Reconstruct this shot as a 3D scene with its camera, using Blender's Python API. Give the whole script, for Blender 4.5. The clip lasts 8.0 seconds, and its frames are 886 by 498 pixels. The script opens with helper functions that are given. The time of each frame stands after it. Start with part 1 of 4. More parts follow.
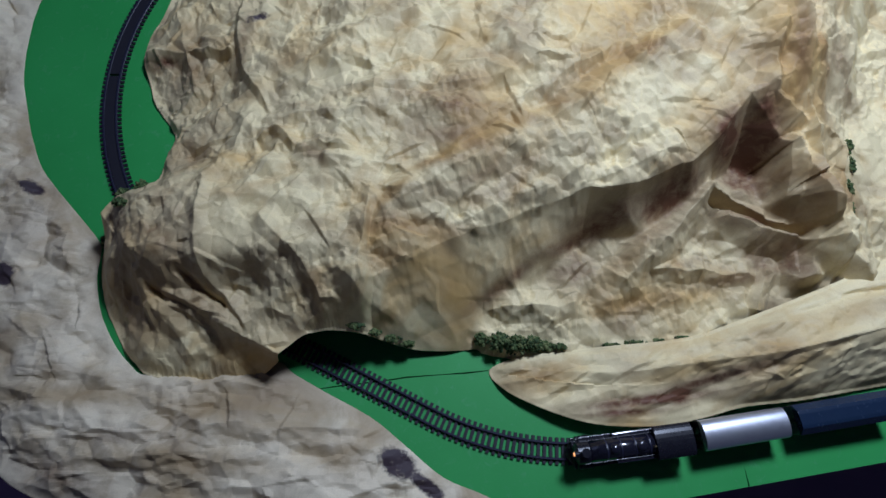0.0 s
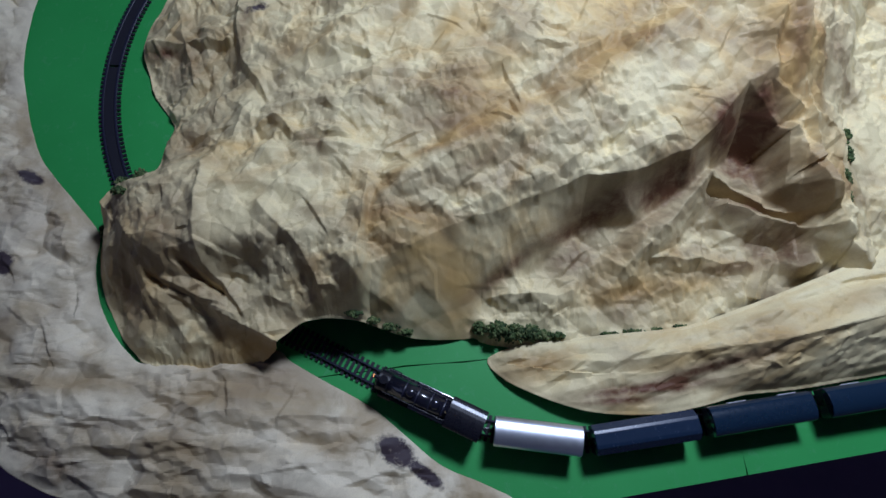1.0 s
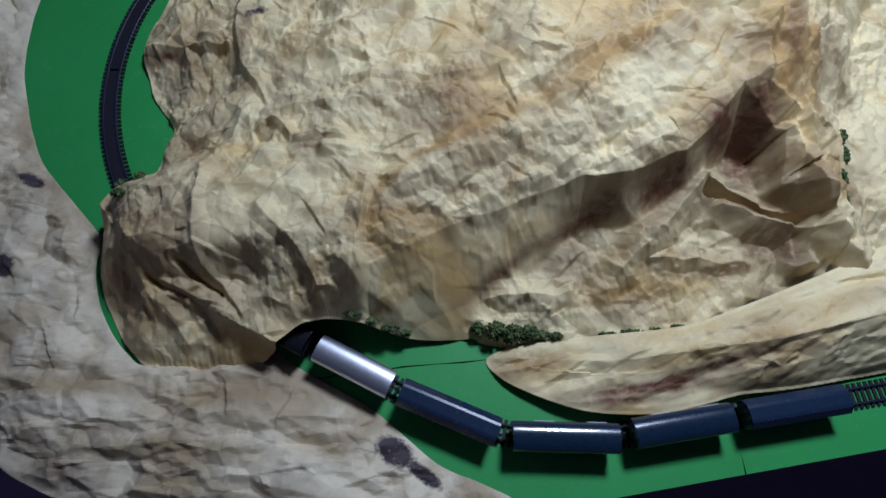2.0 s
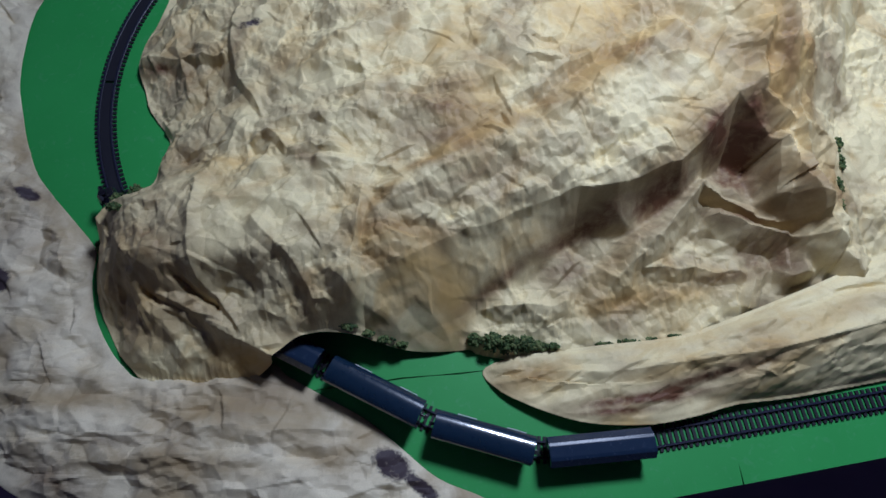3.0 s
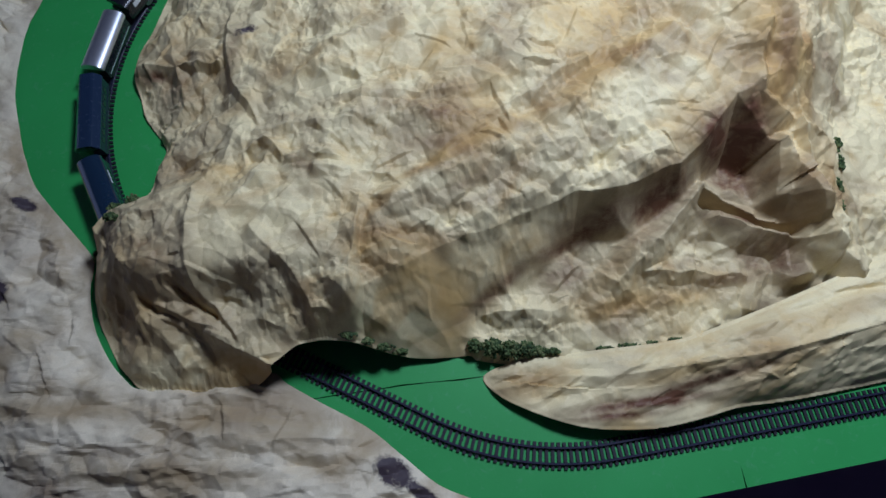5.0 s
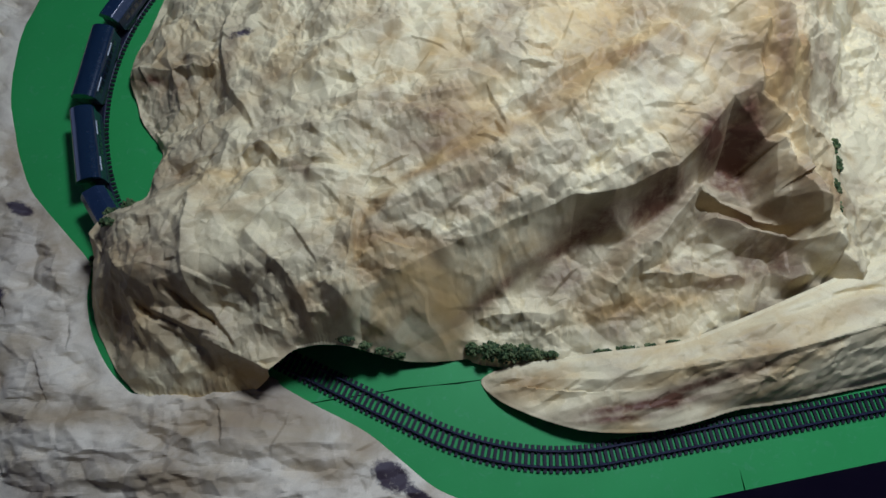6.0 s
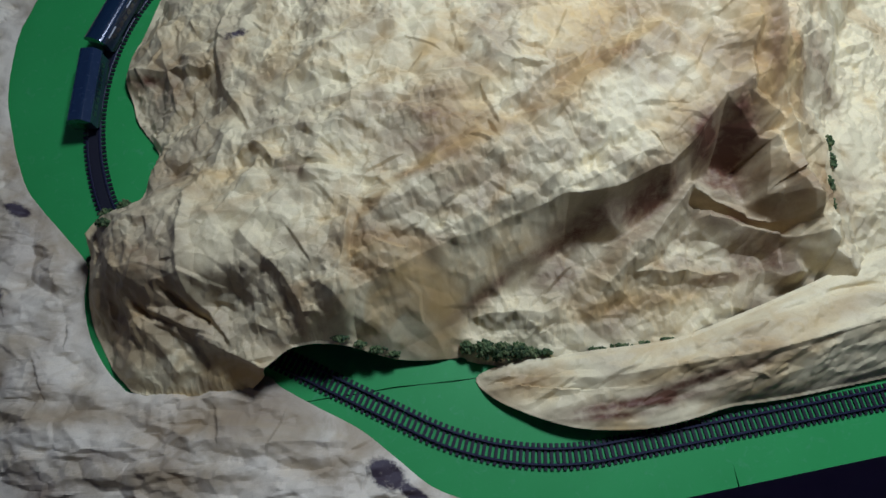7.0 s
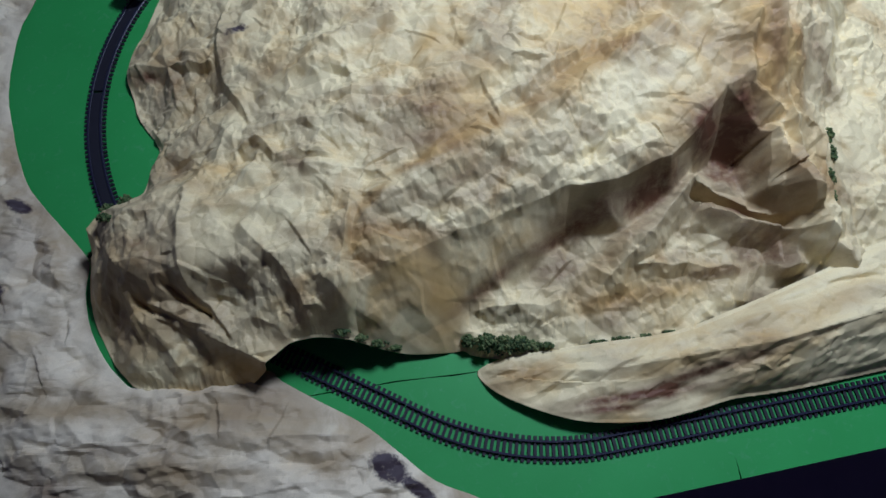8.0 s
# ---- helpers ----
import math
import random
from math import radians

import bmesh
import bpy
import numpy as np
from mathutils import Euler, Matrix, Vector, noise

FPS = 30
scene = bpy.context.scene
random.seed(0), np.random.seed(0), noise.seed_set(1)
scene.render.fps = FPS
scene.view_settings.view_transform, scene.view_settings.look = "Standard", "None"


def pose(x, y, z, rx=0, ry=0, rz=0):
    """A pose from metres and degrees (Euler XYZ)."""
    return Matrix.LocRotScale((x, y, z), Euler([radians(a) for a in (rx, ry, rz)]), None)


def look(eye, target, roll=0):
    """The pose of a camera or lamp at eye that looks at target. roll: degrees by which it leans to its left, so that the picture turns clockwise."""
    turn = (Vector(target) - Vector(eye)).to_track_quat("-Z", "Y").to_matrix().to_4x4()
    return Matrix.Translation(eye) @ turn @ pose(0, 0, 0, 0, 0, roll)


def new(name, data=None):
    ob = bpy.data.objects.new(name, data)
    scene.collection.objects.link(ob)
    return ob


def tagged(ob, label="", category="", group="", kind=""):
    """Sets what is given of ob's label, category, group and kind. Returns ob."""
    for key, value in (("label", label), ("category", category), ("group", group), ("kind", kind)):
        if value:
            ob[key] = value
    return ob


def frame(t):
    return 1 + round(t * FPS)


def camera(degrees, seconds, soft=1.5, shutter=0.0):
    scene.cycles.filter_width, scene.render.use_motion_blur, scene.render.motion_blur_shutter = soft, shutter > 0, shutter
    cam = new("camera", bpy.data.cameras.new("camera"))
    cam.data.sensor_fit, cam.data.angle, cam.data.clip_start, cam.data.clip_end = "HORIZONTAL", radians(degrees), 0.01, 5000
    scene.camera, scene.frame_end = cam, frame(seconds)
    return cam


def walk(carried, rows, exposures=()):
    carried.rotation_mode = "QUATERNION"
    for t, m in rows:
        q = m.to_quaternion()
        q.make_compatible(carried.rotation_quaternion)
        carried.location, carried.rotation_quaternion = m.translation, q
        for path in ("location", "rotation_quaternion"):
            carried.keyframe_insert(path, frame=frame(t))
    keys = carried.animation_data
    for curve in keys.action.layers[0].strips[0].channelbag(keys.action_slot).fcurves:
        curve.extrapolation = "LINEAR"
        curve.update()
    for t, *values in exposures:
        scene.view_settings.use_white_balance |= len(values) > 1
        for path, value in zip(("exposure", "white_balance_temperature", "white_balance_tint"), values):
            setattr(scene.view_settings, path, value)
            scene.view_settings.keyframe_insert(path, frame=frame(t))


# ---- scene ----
PATH = [
    (0.0, -0.0099, 0.0083, 0.6992, -0.378, -71.194, 0.962),
    (0.5, -0.0097, -0.0013, 0.6968, -0.419, -71.171, 0.939),
    (1.0, -0.0071, -0.0066, 0.6946, -0.203, -71.029, 0.808),
    (1.5, -0.0059, -0.0134, 0.6949, -0.088, -70.779, 0.650),
    (3.0, 0.0007, 0.0005, 0.7002, 0.0, -70.504, 0.013),
    (3.5, 0.0027, 0.0052, 0.7008, 0.043, -70.554, -0.222),
    (4.0, 0.0029, 0.0043, 0.7005, -0.003, -70.519, -0.450),
    (4.5, 0.0019, 0.0064, 0.7006, 0.010, -70.556, -0.627),
    (6.0, 0.0049, 0.0163, 0.7013, -0.162, -70.834, -0.829),
    (6.5, 0.0111, 0.0179, 0.7025, 0.033, -70.903, -1.178),
    (7.0, 0.0148, 0.0158, 0.7039, 0.586, -70.993, -1.842),
    (7.5, 0.0144, 0.0126, 0.7028, 0.508, -70.952, -1.914),
    (8.0, 0.0136, 0.0078, 0.7014, 0.650, -70.926, -2.155),
]


def held(x, y, z, yaw, pitch, roll):
    """A hand-held camera: yaw to the left of +y, pitch up, roll as look() takes it."""
    a, b = radians(yaw), radians(pitch)
    ahead = Vector((-math.sin(a) * math.cos(b), math.cos(a) * math.cos(b), math.sin(b)))
    return look((x, y, z), Vector((x, y, z)) + ahead, roll)


cam = camera(76.2, 8.0, soft=1.6)
walk(cam, [(row[0], held(*row[1:])) for row in PATH])

# ---- light: one ceiling lamp behind the mountain, in a dim closed room ----
world = bpy.data.worlds.new("world")
world.use_nodes = True
world.node_tree.nodes["Background"].inputs["Color"].default_value = (0.5, 0.6, 0.8, 1)
world.node_tree.nodes["Background"].inputs["Strength"].default_value = 0.012
scene.world = world
LAMP = (0.42, 0.80, 1.22)
lamp_data = bpy.data.lights.new("ceiling_lamp", "AREA")
lamp_data.shape, lamp_data.size, lamp_data.energy = "DISK", 0.26, 14.4
lamp_data.color = (0.84, 1.0, 1.38)
lamp = new("ceiling_lamp", lamp_data)
lamp.matrix_world = look(LAMP, (0.42, 0.45, 0.0))
scene.view_settings.exposure = 0.0

# cool fill lamp, added in an opening of the unseen west wall
west_fill_data = bpy.data.lights.new("window_light", "AREA")
west_fill_data.shape, west_fill_data.size, west_fill_data.size_y, west_fill_data.energy = "RECTANGLE", 1.5, 1.1, 3.0
west_fill_data.color = (0.45, 0.55, 1.0)
west_fill_lamp = new("window_light", west_fill_data)
west_fill_lamp.matrix_world = look((-2.62, 0.7, 0.75), (0.0, 0.5, 0.0))


# ---- materials ----
def material(name, build):
    m = bpy.data.materials.new(name)
    m.use_nodes = True
    nt = m.node_tree
    bsdf = nt.nodes["Principled BSDF"]
    build(nt, bsdf)
    return m


def node(nt, kind, **values):
    n = nt.nodes.new(kind)
    for key, value in values.items():
        n.inputs[key.replace("_", " ")].default_value = value
    return n


def coords(nt):
    return nt.nodes.new("ShaderNodeTexCoord").outputs["Object"]


def ramp(nt, source, *stops):
    r = nt.nodes.new("ShaderNodeValToRGB")
    while len(r.color_ramp.elements) < len(stops):
        r.color_ramp.elements.new(0.5)
    for e, (at, c) in zip(r.color_ramp.elements, stops):
        e.position, e.color = at, (*c, 1)
    nt.links.new(source, r.inputs["Fac"])
    return r.outputs["Color"]


def mix(nt, fac, a, b, how="MIX"):
    m = nt.nodes.new("ShaderNodeMix")
    m.data_type, m.blend_type = "RGBA", how
    for socket, value in ((m.inputs[0], fac), (m.inputs[6], a), (m.inputs[7], b)):
        if isinstance(value, bpy.types.NodeSocket):
            nt.links.new(value, socket)
        else:
            socket.default_value = value if isinstance(value, float) else (*value, 1)
    return m.outputs[2]


def maths(nt, how, a, b, clamp=False):
    m = nt.nodes.new("ShaderNodeMath")
    m.operation, m.use_clamp = how, clamp
    for socket, value in ((m.inputs[0], a), (m.inputs[1], b)):
        if isinstance(value, bpy.types.NodeSocket):
            nt.links.new(value, socket)
        else:
            socket.default_value = value
    return m.outputs[0]


def noise_of(nt, scale, detail=4.0, rough=0.55, distort=0.0, where=None):
    n = node(nt, "ShaderNodeTexNoise", Scale=scale, Detail=detail, Roughness=rough, Distortion=distort)
    nt.links.new(where or coords(nt), n.inputs["Vector"])
    return n.outputs["Fac"]


def bump(nt, bsdf, height, strength, distance):
    b = node(nt, "ShaderNodeBump", Strength=strength, Distance=distance)
    nt.links.new(height, b.inputs["Height"])
    nt.links.new(b.outputs["Normal"], bsdf.inputs["Normal"])


def attribute(nt, name):
    a = nt.nodes.new("ShaderNodeAttribute")
    a.attribute_name = name
    return a.outputs["Fac"]


def paper_look(pale, tan, brown, rust):
    def build(nt, bsdf):
        wash = noise_of(nt, 9.0, 5.0, 0.6, 0.6)
        mid = tuple((a + b) / 2 for a, b in zip(pale, tan))
        tone = maths(nt, "ADD", maths(nt, "MULTIPLY", attribute(nt, "tone"), 0.16), maths(nt, "MULTIPLY", wash, 0.92))
        base = ramp(nt, tone, (0.36, pale), (0.47, tuple(c * 0.85 + 0.15 * m for c, m in zip(pale, mid))), (0.55, mid), (0.68, tan))
        mottle = noise_of(nt, 30.0, 5.0, 0.62, 1.0)
        base = mix(nt, ramp(nt, mottle, (0.56, (0, 0, 0)), (0.72, (0.40, 0.40, 0.40))), base, tan)
        fibre = noise_of(nt, 620.0, 2.0, 0.7)
        base = mix(nt, 0.16, base, ramp(nt, fibre, (0.3, (0.35, 0.3, 0.24)), (0.7, (1, 1, 1))), "MULTIPLY")
        ochre = noise_of(nt, 8.0, 5.0, 0.60, 0.6)
        base = mix(nt, ramp(nt, ochre, (0.51, (0, 0, 0)), (0.68, (0.75, 0.75, 0.75))), base, rust)
        band = maths(nt, "MULTIPLY", attribute(nt, "tone"), maths(nt, "ADD", 0.15, maths(nt, "MULTIPLY", noise_of(nt, 24.0, 5.0, 0.6, 0.8), 1.1)), True)
        base = mix(nt, band, base, rust)
        # brown over the base: stains and, on the mountain, painted shade too
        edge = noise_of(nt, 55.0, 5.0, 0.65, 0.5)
        amount = maths(nt, "MULTIPLY", attribute(nt, "stain_shade"), maths(nt, "ADD", 0.35, maths(nt, "MULTIPLY", edge, 1.3)), True)
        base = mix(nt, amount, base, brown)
        fleck = noise_of(nt, 130.0, 4.0, 0.7)
        ragged = maths(nt, "ADD", maths(nt, "MULTIPLY", fleck, 0.7), maths(nt, "MULTIPLY", noise_of(nt, 80.0, 5.0, 0.7, 1.2), 1.0))
        ink = maths(nt, "MULTIPLY", maths(nt, "SUBTRACT", maths(nt, "MULTIPLY", attribute(nt, "ink"), 1.35), ragged), 2.6, True)
        base = mix(nt, ink, base, (0.055, 0.038, 0.045))
        nt.links.new(base, bsdf.inputs["Base Color"])
        bsdf.inputs["Roughness"].default_value = 0.62
        bsdf.inputs["Specular IOR Level"].default_value = 0.35
        crinkle = noise_of(nt, 260.0, 3.0, 0.65)
        bump(nt, bsdf, crinkle, 0.16, 0.0008)

    return build


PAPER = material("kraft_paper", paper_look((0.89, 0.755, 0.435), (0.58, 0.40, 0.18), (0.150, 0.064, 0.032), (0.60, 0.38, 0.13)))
APRON_PAPER = material("washed_paper", paper_look((0.86, 0.755, 0.55), (0.37, 0.285, 0.165), (0.15, 0.085, 0.05), (0.42, 0.30, 0.16)))


def green_look(nt, bsdf):
    cloud = noise_of(nt, 7.0, 4.0, 0.6)
    base = mix(nt, cloud, (0.016, 0.275, 0.056), (0.030, 0.375, 0.090))
    scuff = noise_of(nt, 60.0, 5.0, 0.7, 1.2)
    base = mix(nt, ramp(nt, scuff, (0.57, (0, 0, 0)), (0.76, (0.45, 0.45, 0.45))), base, (0.12, 0.36, 0.20))
    nt.links.new(base, bsdf.inputs["Base Color"])
    bsdf.inputs["Roughness"].default_value = 0.55
    bump(nt, bsdf, noise_of(nt, 320.0, 2.0), 0.12, 0.0006)


GREEN = material("green_paint", green_look)


def plain(rgb, rough, metal=0.0, wear=0.12, scale=160.0, coat=0.0):
    def build(nt, bsdf):
        n = noise_of(nt, scale, 4.0, 0.65)
        dark = tuple(c * (1 - wear * 2) for c in rgb)
        light = tuple(min(1.0, c * (1 + wear) + wear * 0.02) for c in rgb)
        nt.links.new(mix(nt, n, dark, light), bsdf.inputs["Base Color"])
        r = maths(nt, "ADD", rough - 0.06, maths(nt, "MULTIPLY", n, 0.12))
        nt.links.new(r, bsdf.inputs["Roughness"])
        bsdf.inputs["Metallic"].default_value = metal
        bsdf.inputs["Coat Weight"].default_value = coat

    return build


TIE = material("tie_plastic", plain((0.012, 0.012, 0.020), 0.55))
RAIL = material("dark_rail", plain((0.016, 0.017, 0.040), 0.40, 0.0))
BLACK = material("black_plastic", plain((0.010, 0.010, 0.016), 0.28))
BOILER = material("glossy_black", plain((0.012, 0.012, 0.022), 0.18, coat=0.5))
SILVER = material("silver_paint", plain((0.80, 0.83, 0.90), 0.36, 0.92, 0.05))
NAVY = material("navy_plastic", plain((0.008, 0.014, 0.034), 0.30, 0.0, 0.1, coat=0.3))
TEAL = material("slate_plastic", plain((0.008, 0.024, 0.050), 0.20, 0.0, 0.1, coat=0.8))
SLATE = material("slate_roof", plain((0.012, 0.028, 0.062), 0.26, 0.0, 0.1, coat=0.4))
WHITE = material("white_print", plain((0.75, 0.76, 0.78), 0.4))
BRASS = material("brass", plain((0.55, 0.42, 0.22), 0.3, 0.9))
STEEL = material("wheel_steel", plain((0.25, 0.25, 0.27), 0.35, 0.9))
DARK_FLOOR = material("dark_floor", plain((0.24, 0.16, 0.28), 0.8, scale=6.0))
WALL = material("room_wall", plain((0.30, 0.30, 0.42), 0.85, scale=4.0))
WOOD = material("board_edge", plain((0.060, 0.040, 0.030), 0.7, scale=20.0))


def glow_look(nt, bsdf):
    bsdf.inputs["Base Color"].default_value = (0.9, 0.45, 0.2, 1)
    bsdf.inputs["Emission Color"].default_value = (1.0, 0.42, 0.16, 1)
    bsdf.inputs["Emission Strength"].default_value = 1.2


GLOW = material("headlamp_glow", glow_look)


def leaf_look(nt, bsdf):
    info = nt.nodes.new("ShaderNodeNewGeometry").outputs["Random Per Island"]
    nt.links.new(ramp(nt, info, (0.0, (0.022, 0.048, 0.014)), (0.6, (0.06, 0.105, 0.030)), (1.0, (0.14, 0.165, 0.060))), bsdf.inputs["Base Color"])
    bsdf.inputs["Roughness"].default_value = 0.85


LEAF = material("foam_foliage", leaf_look)


# ---- mesh helpers ----
def part(name, bm, mat, parent=None, label="", smooth=False):
    """Links a bmesh as one mesh object, under a thing or a part."""
    me = bpy.data.meshes.new(name)
    bm.to_mesh(me)
    bm.free()
    me.materials.append(mat)
    if smooth:
        me.polygons.foreach_set("use_smooth", [True] * len(me.polygons))
    ob = new(name, me)
    ob.parent = parent
    return tagged(ob, label)


def thing(name, label, category, group="", kind=""):
    return tagged(new(name), label, category, group, kind)


def box(bm, x0, x1, y0, y1, z0, z1, bevel=0.0):
    b = bmesh.new()
    bmesh.ops.create_cube(b, size=1.0)
    for v in b.verts:
        v.co = ((x0 + x1) / 2 + v.co.x * (x1 - x0), (y0 + y1) / 2 + v.co.y * (y1 - y0), (z0 + z1) / 2 + v.co.z * (z1 - z0))
    if bevel:
        bmesh.ops.bevel(b, geom=b.edges[:], offset=bevel, segments=2, affect="EDGES", profile=0.6)
    absorb(bm, b)
    return bm


def absorb(bm, b):
    me = bpy.data.meshes.new("scratch")
    b.to_mesh(me)
    b.free()
    bm.from_mesh(me)
    bpy.data.meshes.remove(me)


def prism(bm, profile, x0, x1, bevel=0.0):
    """A profile of (y, z), counter-clockwise seen from +x, drawn out along x."""
    b = bmesh.new()
    ends = [[b.verts.new((x, y, z)) for y, z in profile] for x in (x0, x1)]
    b.faces.new(ends[1])
    b.faces.new(ends[0][::-1])
    for i in range(len(profile)):
        j = (i + 1) % len(profile)
        b.faces.new((ends[0][i], ends[0][j], ends[1][j], ends[1][i]))
    if bevel:
        bmesh.ops.bevel(b, geom=b.edges[:], offset=bevel, segments=2, affect="EDGES", profile=0.6)
    absorb(bm, b)
    return bm


def rod(bm, a, c, r0, r1=None, sides=16):
    """A tapered cylinder from a to c."""
    a, c = Vector(a), Vector(c)
    b = bmesh.new()
    bmesh.ops.create_cone(b, cap_ends=True, segments=sides, radius1=r0, radius2=r0 if r1 is None else r1, depth=(c - a).length)
    turn = (c - a).to_track_quat("Z", "Y").to_matrix().to_4x4()
    bmesh.ops.transform(b, matrix=Matrix.Translation((a + c) / 2) @ turn, verts=b.verts)
    absorb(bm, b)
    return bm


def ball(bm, at, r, sx=1.0, sy=1.0, sz=1.0, n=10):
    b = bmesh.new()
    bmesh.ops.create_uvsphere(b, u_segments=n * 2, v_segments=n, radius=r)
    bmesh.ops.transform(b, matrix=Matrix.Translation(at) @ Matrix.Diagonal((sx, sy, sz, 1)), verts=b.verts)
    absorb(bm, b)
    return bm


# ---- paper sheets ----
def curve_through(points, steps=3):
    """A closed smooth outline through points of any number of columns."""
    p = np.array(points, float)
    out = []
    for i in range(len(p)):
        a, b, c, d = p[i - 1], p[i], p[(i + 1) % len(p)], p[(i + 2) % len(p)]
        for k in range(steps):
            t = k / steps
            out.append(0.5 * (2 * b + (c - a) * t + (2 * a - 5 * b + 4 * c - d) * t * t + (3 * b - a - 3 * c + d) * t**3))
    return np.array(out)


def to_outline(p, outline):
    """Distance to a closed outline, whether inside, and the nearest outline row."""
    best, near = np.full(len(p), 9.0), np.zeros((len(p), outline.shape[1]))
    inside = np.zeros(len(p), bool)
    for a, b in zip(outline, np.roll(outline, -1, 0)):
        ab = b[:2] - a[:2]
        t = np.clip(((p - a[:2]) @ ab) / max(ab @ ab, 1e-12), 0, 1)
        q = a + t[:, None] * (b - a)
        d = np.hypot(p[:, 0] - q[:, 0], p[:, 1] - q[:, 1])
        hit = d < best
        best[hit], near[hit] = d[hit], q[hit]
        cross = (a[1] > p[:, 1]) != (b[1] > p[:, 1])
        x = a[0] + (p[:, 1] - a[1]) * (b[0] - a[0]) / (b[1] - a[1] if b[1] != a[1] else 1e-12)
        inside ^= cross & (p[:, 0] < x)
    return best, inside, near


def smooth_noise(p, size, seed):
    table = np.random.RandomState(seed).rand(64, 64)
    q = p / size
    i = np.floor(q).astype(int)
    f = q - i
    f = f * f * (3 - 2 * f)
    g = lambda a, b: table[(i[:, 0] + a) % 64, (i[:, 1] + b) % 64]  # noqa: E731
    low = g(0, 0) * (1 - f[:, 0]) + g(1, 0) * f[:, 0]
    high = g(0, 1) * (1 - f[:, 0]) + g(1, 1) * f[:, 0]
    return low * (1 - f[:, 1]) + high * f[:, 1]


def pleats(p, seed, size, slope, count, turn=0.0, spread=3.2, cover=0.5):
    """Crushed paper: straight sharp folds in several directions, unevenly spaced, each set running out into flat paper."""
    rng = np.random.RandomState(seed)
    h = np.zeros(len(p))
    for k in range(count):
        a = turn + spread * (rng.rand() - 0.5)
        bend = smooth_noise(p, 2.5 * size, seed + 7 * k + 1)
        u = (p[:, 1] * math.cos(a) - p[:, 0] * math.sin(a)) / size + 0.9 * bend
        knots = np.cumsum(0.25 + 1.5 * rng.rand(int(3.2 / size)) ** 1.5) - 1.5 / size - 2
        zig = np.interp(u, knots, rng.uniform(-1, 1, len(knots)))
        reach = smooth_noise(p, 1.9 * size, seed + 7 * k + 3) * 0.7 + smooth_noise(p, 0.9 * size, seed + 7 * k + 4) * 0.3
        h += zig * np.clip((reach - 1 + cover) * 4.0 + 0.5, 0, 1)
    return h * size * slope * 0.6


def nearest(q, seed):
    """Squared distance to the nearest of scattered points, one in each unit cell."""
    table = np.random.RandomState(seed).rand(83, 83, 2)
    i = np.floor(q).astype(int)
    best = np.full(len(q), 99.0)
    for a in range(-2, 3):
        for b in range(-2, 3):
            u, v = i[:, 0] + a, i[:, 1] + b
            at = table[u % 83, v % 83]
            best = np.minimum(best, (u + at[:, 0] - q[:, 0]) ** 2 + (v + at[:, 1] - q[:, 1]) ** 2)
    return best


def shards(p, seed, size, slope, turn=0.0, stretch=1.0):
    """Creased paper: flat facets of about that size that meet in straight, sharp folds, drawn out along a direction."""
    c, s = math.cos(turn), math.sin(turn)
    q = np.stack([(p[:, 0] * c + p[:, 1] * s) * stretch, p[:, 1] * c - p[:, 0] * s], 1) / size
    return (nearest(q, seed) - nearest(q + 31.4, seed + 1)) * size * slope * 0.9


def patches(p, size, seed, least=0.1):
    """Where paper is crushed, from least to 1."""
    return np.clip(5.0 * (smooth_noise(p, size, seed) * 0.65 + smooth_noise(p, size * 0.4, seed + 1) * 0.35) - 1.9, least, 1.0)


def creases(p, rows):
    """Long folds: rows of x, y to x, y, lift, and how far the paper falls away on the left and on the right."""
    h = np.zeros(len(p))
    shift = np.stack([smooth_noise(p, 0.022, 77), smooth_noise(p, 0.022, 78)], 1) - 0.5
    p = p + 0.007 * shift
    for x0, y0, x1, y1, lift, left, right in rows:
        length = math.hypot(x1 - x0, y1 - y0)
        c, s = (x1 - x0) / length, (y1 - y0) / length
        u = (p[:, 0] - x0) * c + (p[:, 1] - y0) * s
        v = (p[:, 1] - y0) * c - (p[:, 0] - x0) * s
        across = np.clip(np.where(v > 0, 1 - v / left, 1 + v / right), 0, 1)
        past = np.maximum(0, np.maximum(-u, u - length))
        h = np.maximum(h, 1.25 * lift * across * np.clip(1 - past / (0.006 + 0.4 * min(left, right)), 0, 1))
    return h


def folds(p, seed, count, lo, hi, turn, spread, steep):
    """Overlapping plates of paper: each rises gently to a sharp edge and drops steeply behind it."""
    rng = np.random.RandomState(seed)
    h = np.zeros(len(p))
    order = np.argsort(p[:, 1])
    ys = p[order, 1]
    for _ in range(count):
        at = lo + (hi - lo) * rng.rand(2)
        a = turn + spread * rng.randn()
        reach = 0.006 + 0.034 * rng.rand() ** 2
        near, far = 0.0034 + 0.06 * reach * rng.rand(), 0.004 + reach * (0.25 + 0.6 * rng.rand())
        amount = steep * (0.4 + 0.8 * rng.rand()) * min(far, 0.016)
        some = order[np.searchsorted(ys, at[1] - reach - far) : np.searchsorted(ys, at[1] + reach + far)]
        some = some[np.abs(p[some, 0] - at[0]) < reach + far]
        off = p[some] - at
        u = off[:, 0] * math.cos(a) + off[:, 1] * math.sin(a)
        v = off[:, 1] * math.cos(a) - off[:, 0] * math.sin(a)
        if rng.rand() < 0.25:
            v = -v
        lean = rng.uniform(-0.8, 0.8)
        across = np.where(v > 0, 1 - v / far, 1 + v / near)
        along_edge = 1 - np.abs(u / reach + lean * v / far)
        h[some] = np.maximum(h[some], amount * np.clip(np.minimum(across, 1.8 * along_edge), 0, 1))
    return h


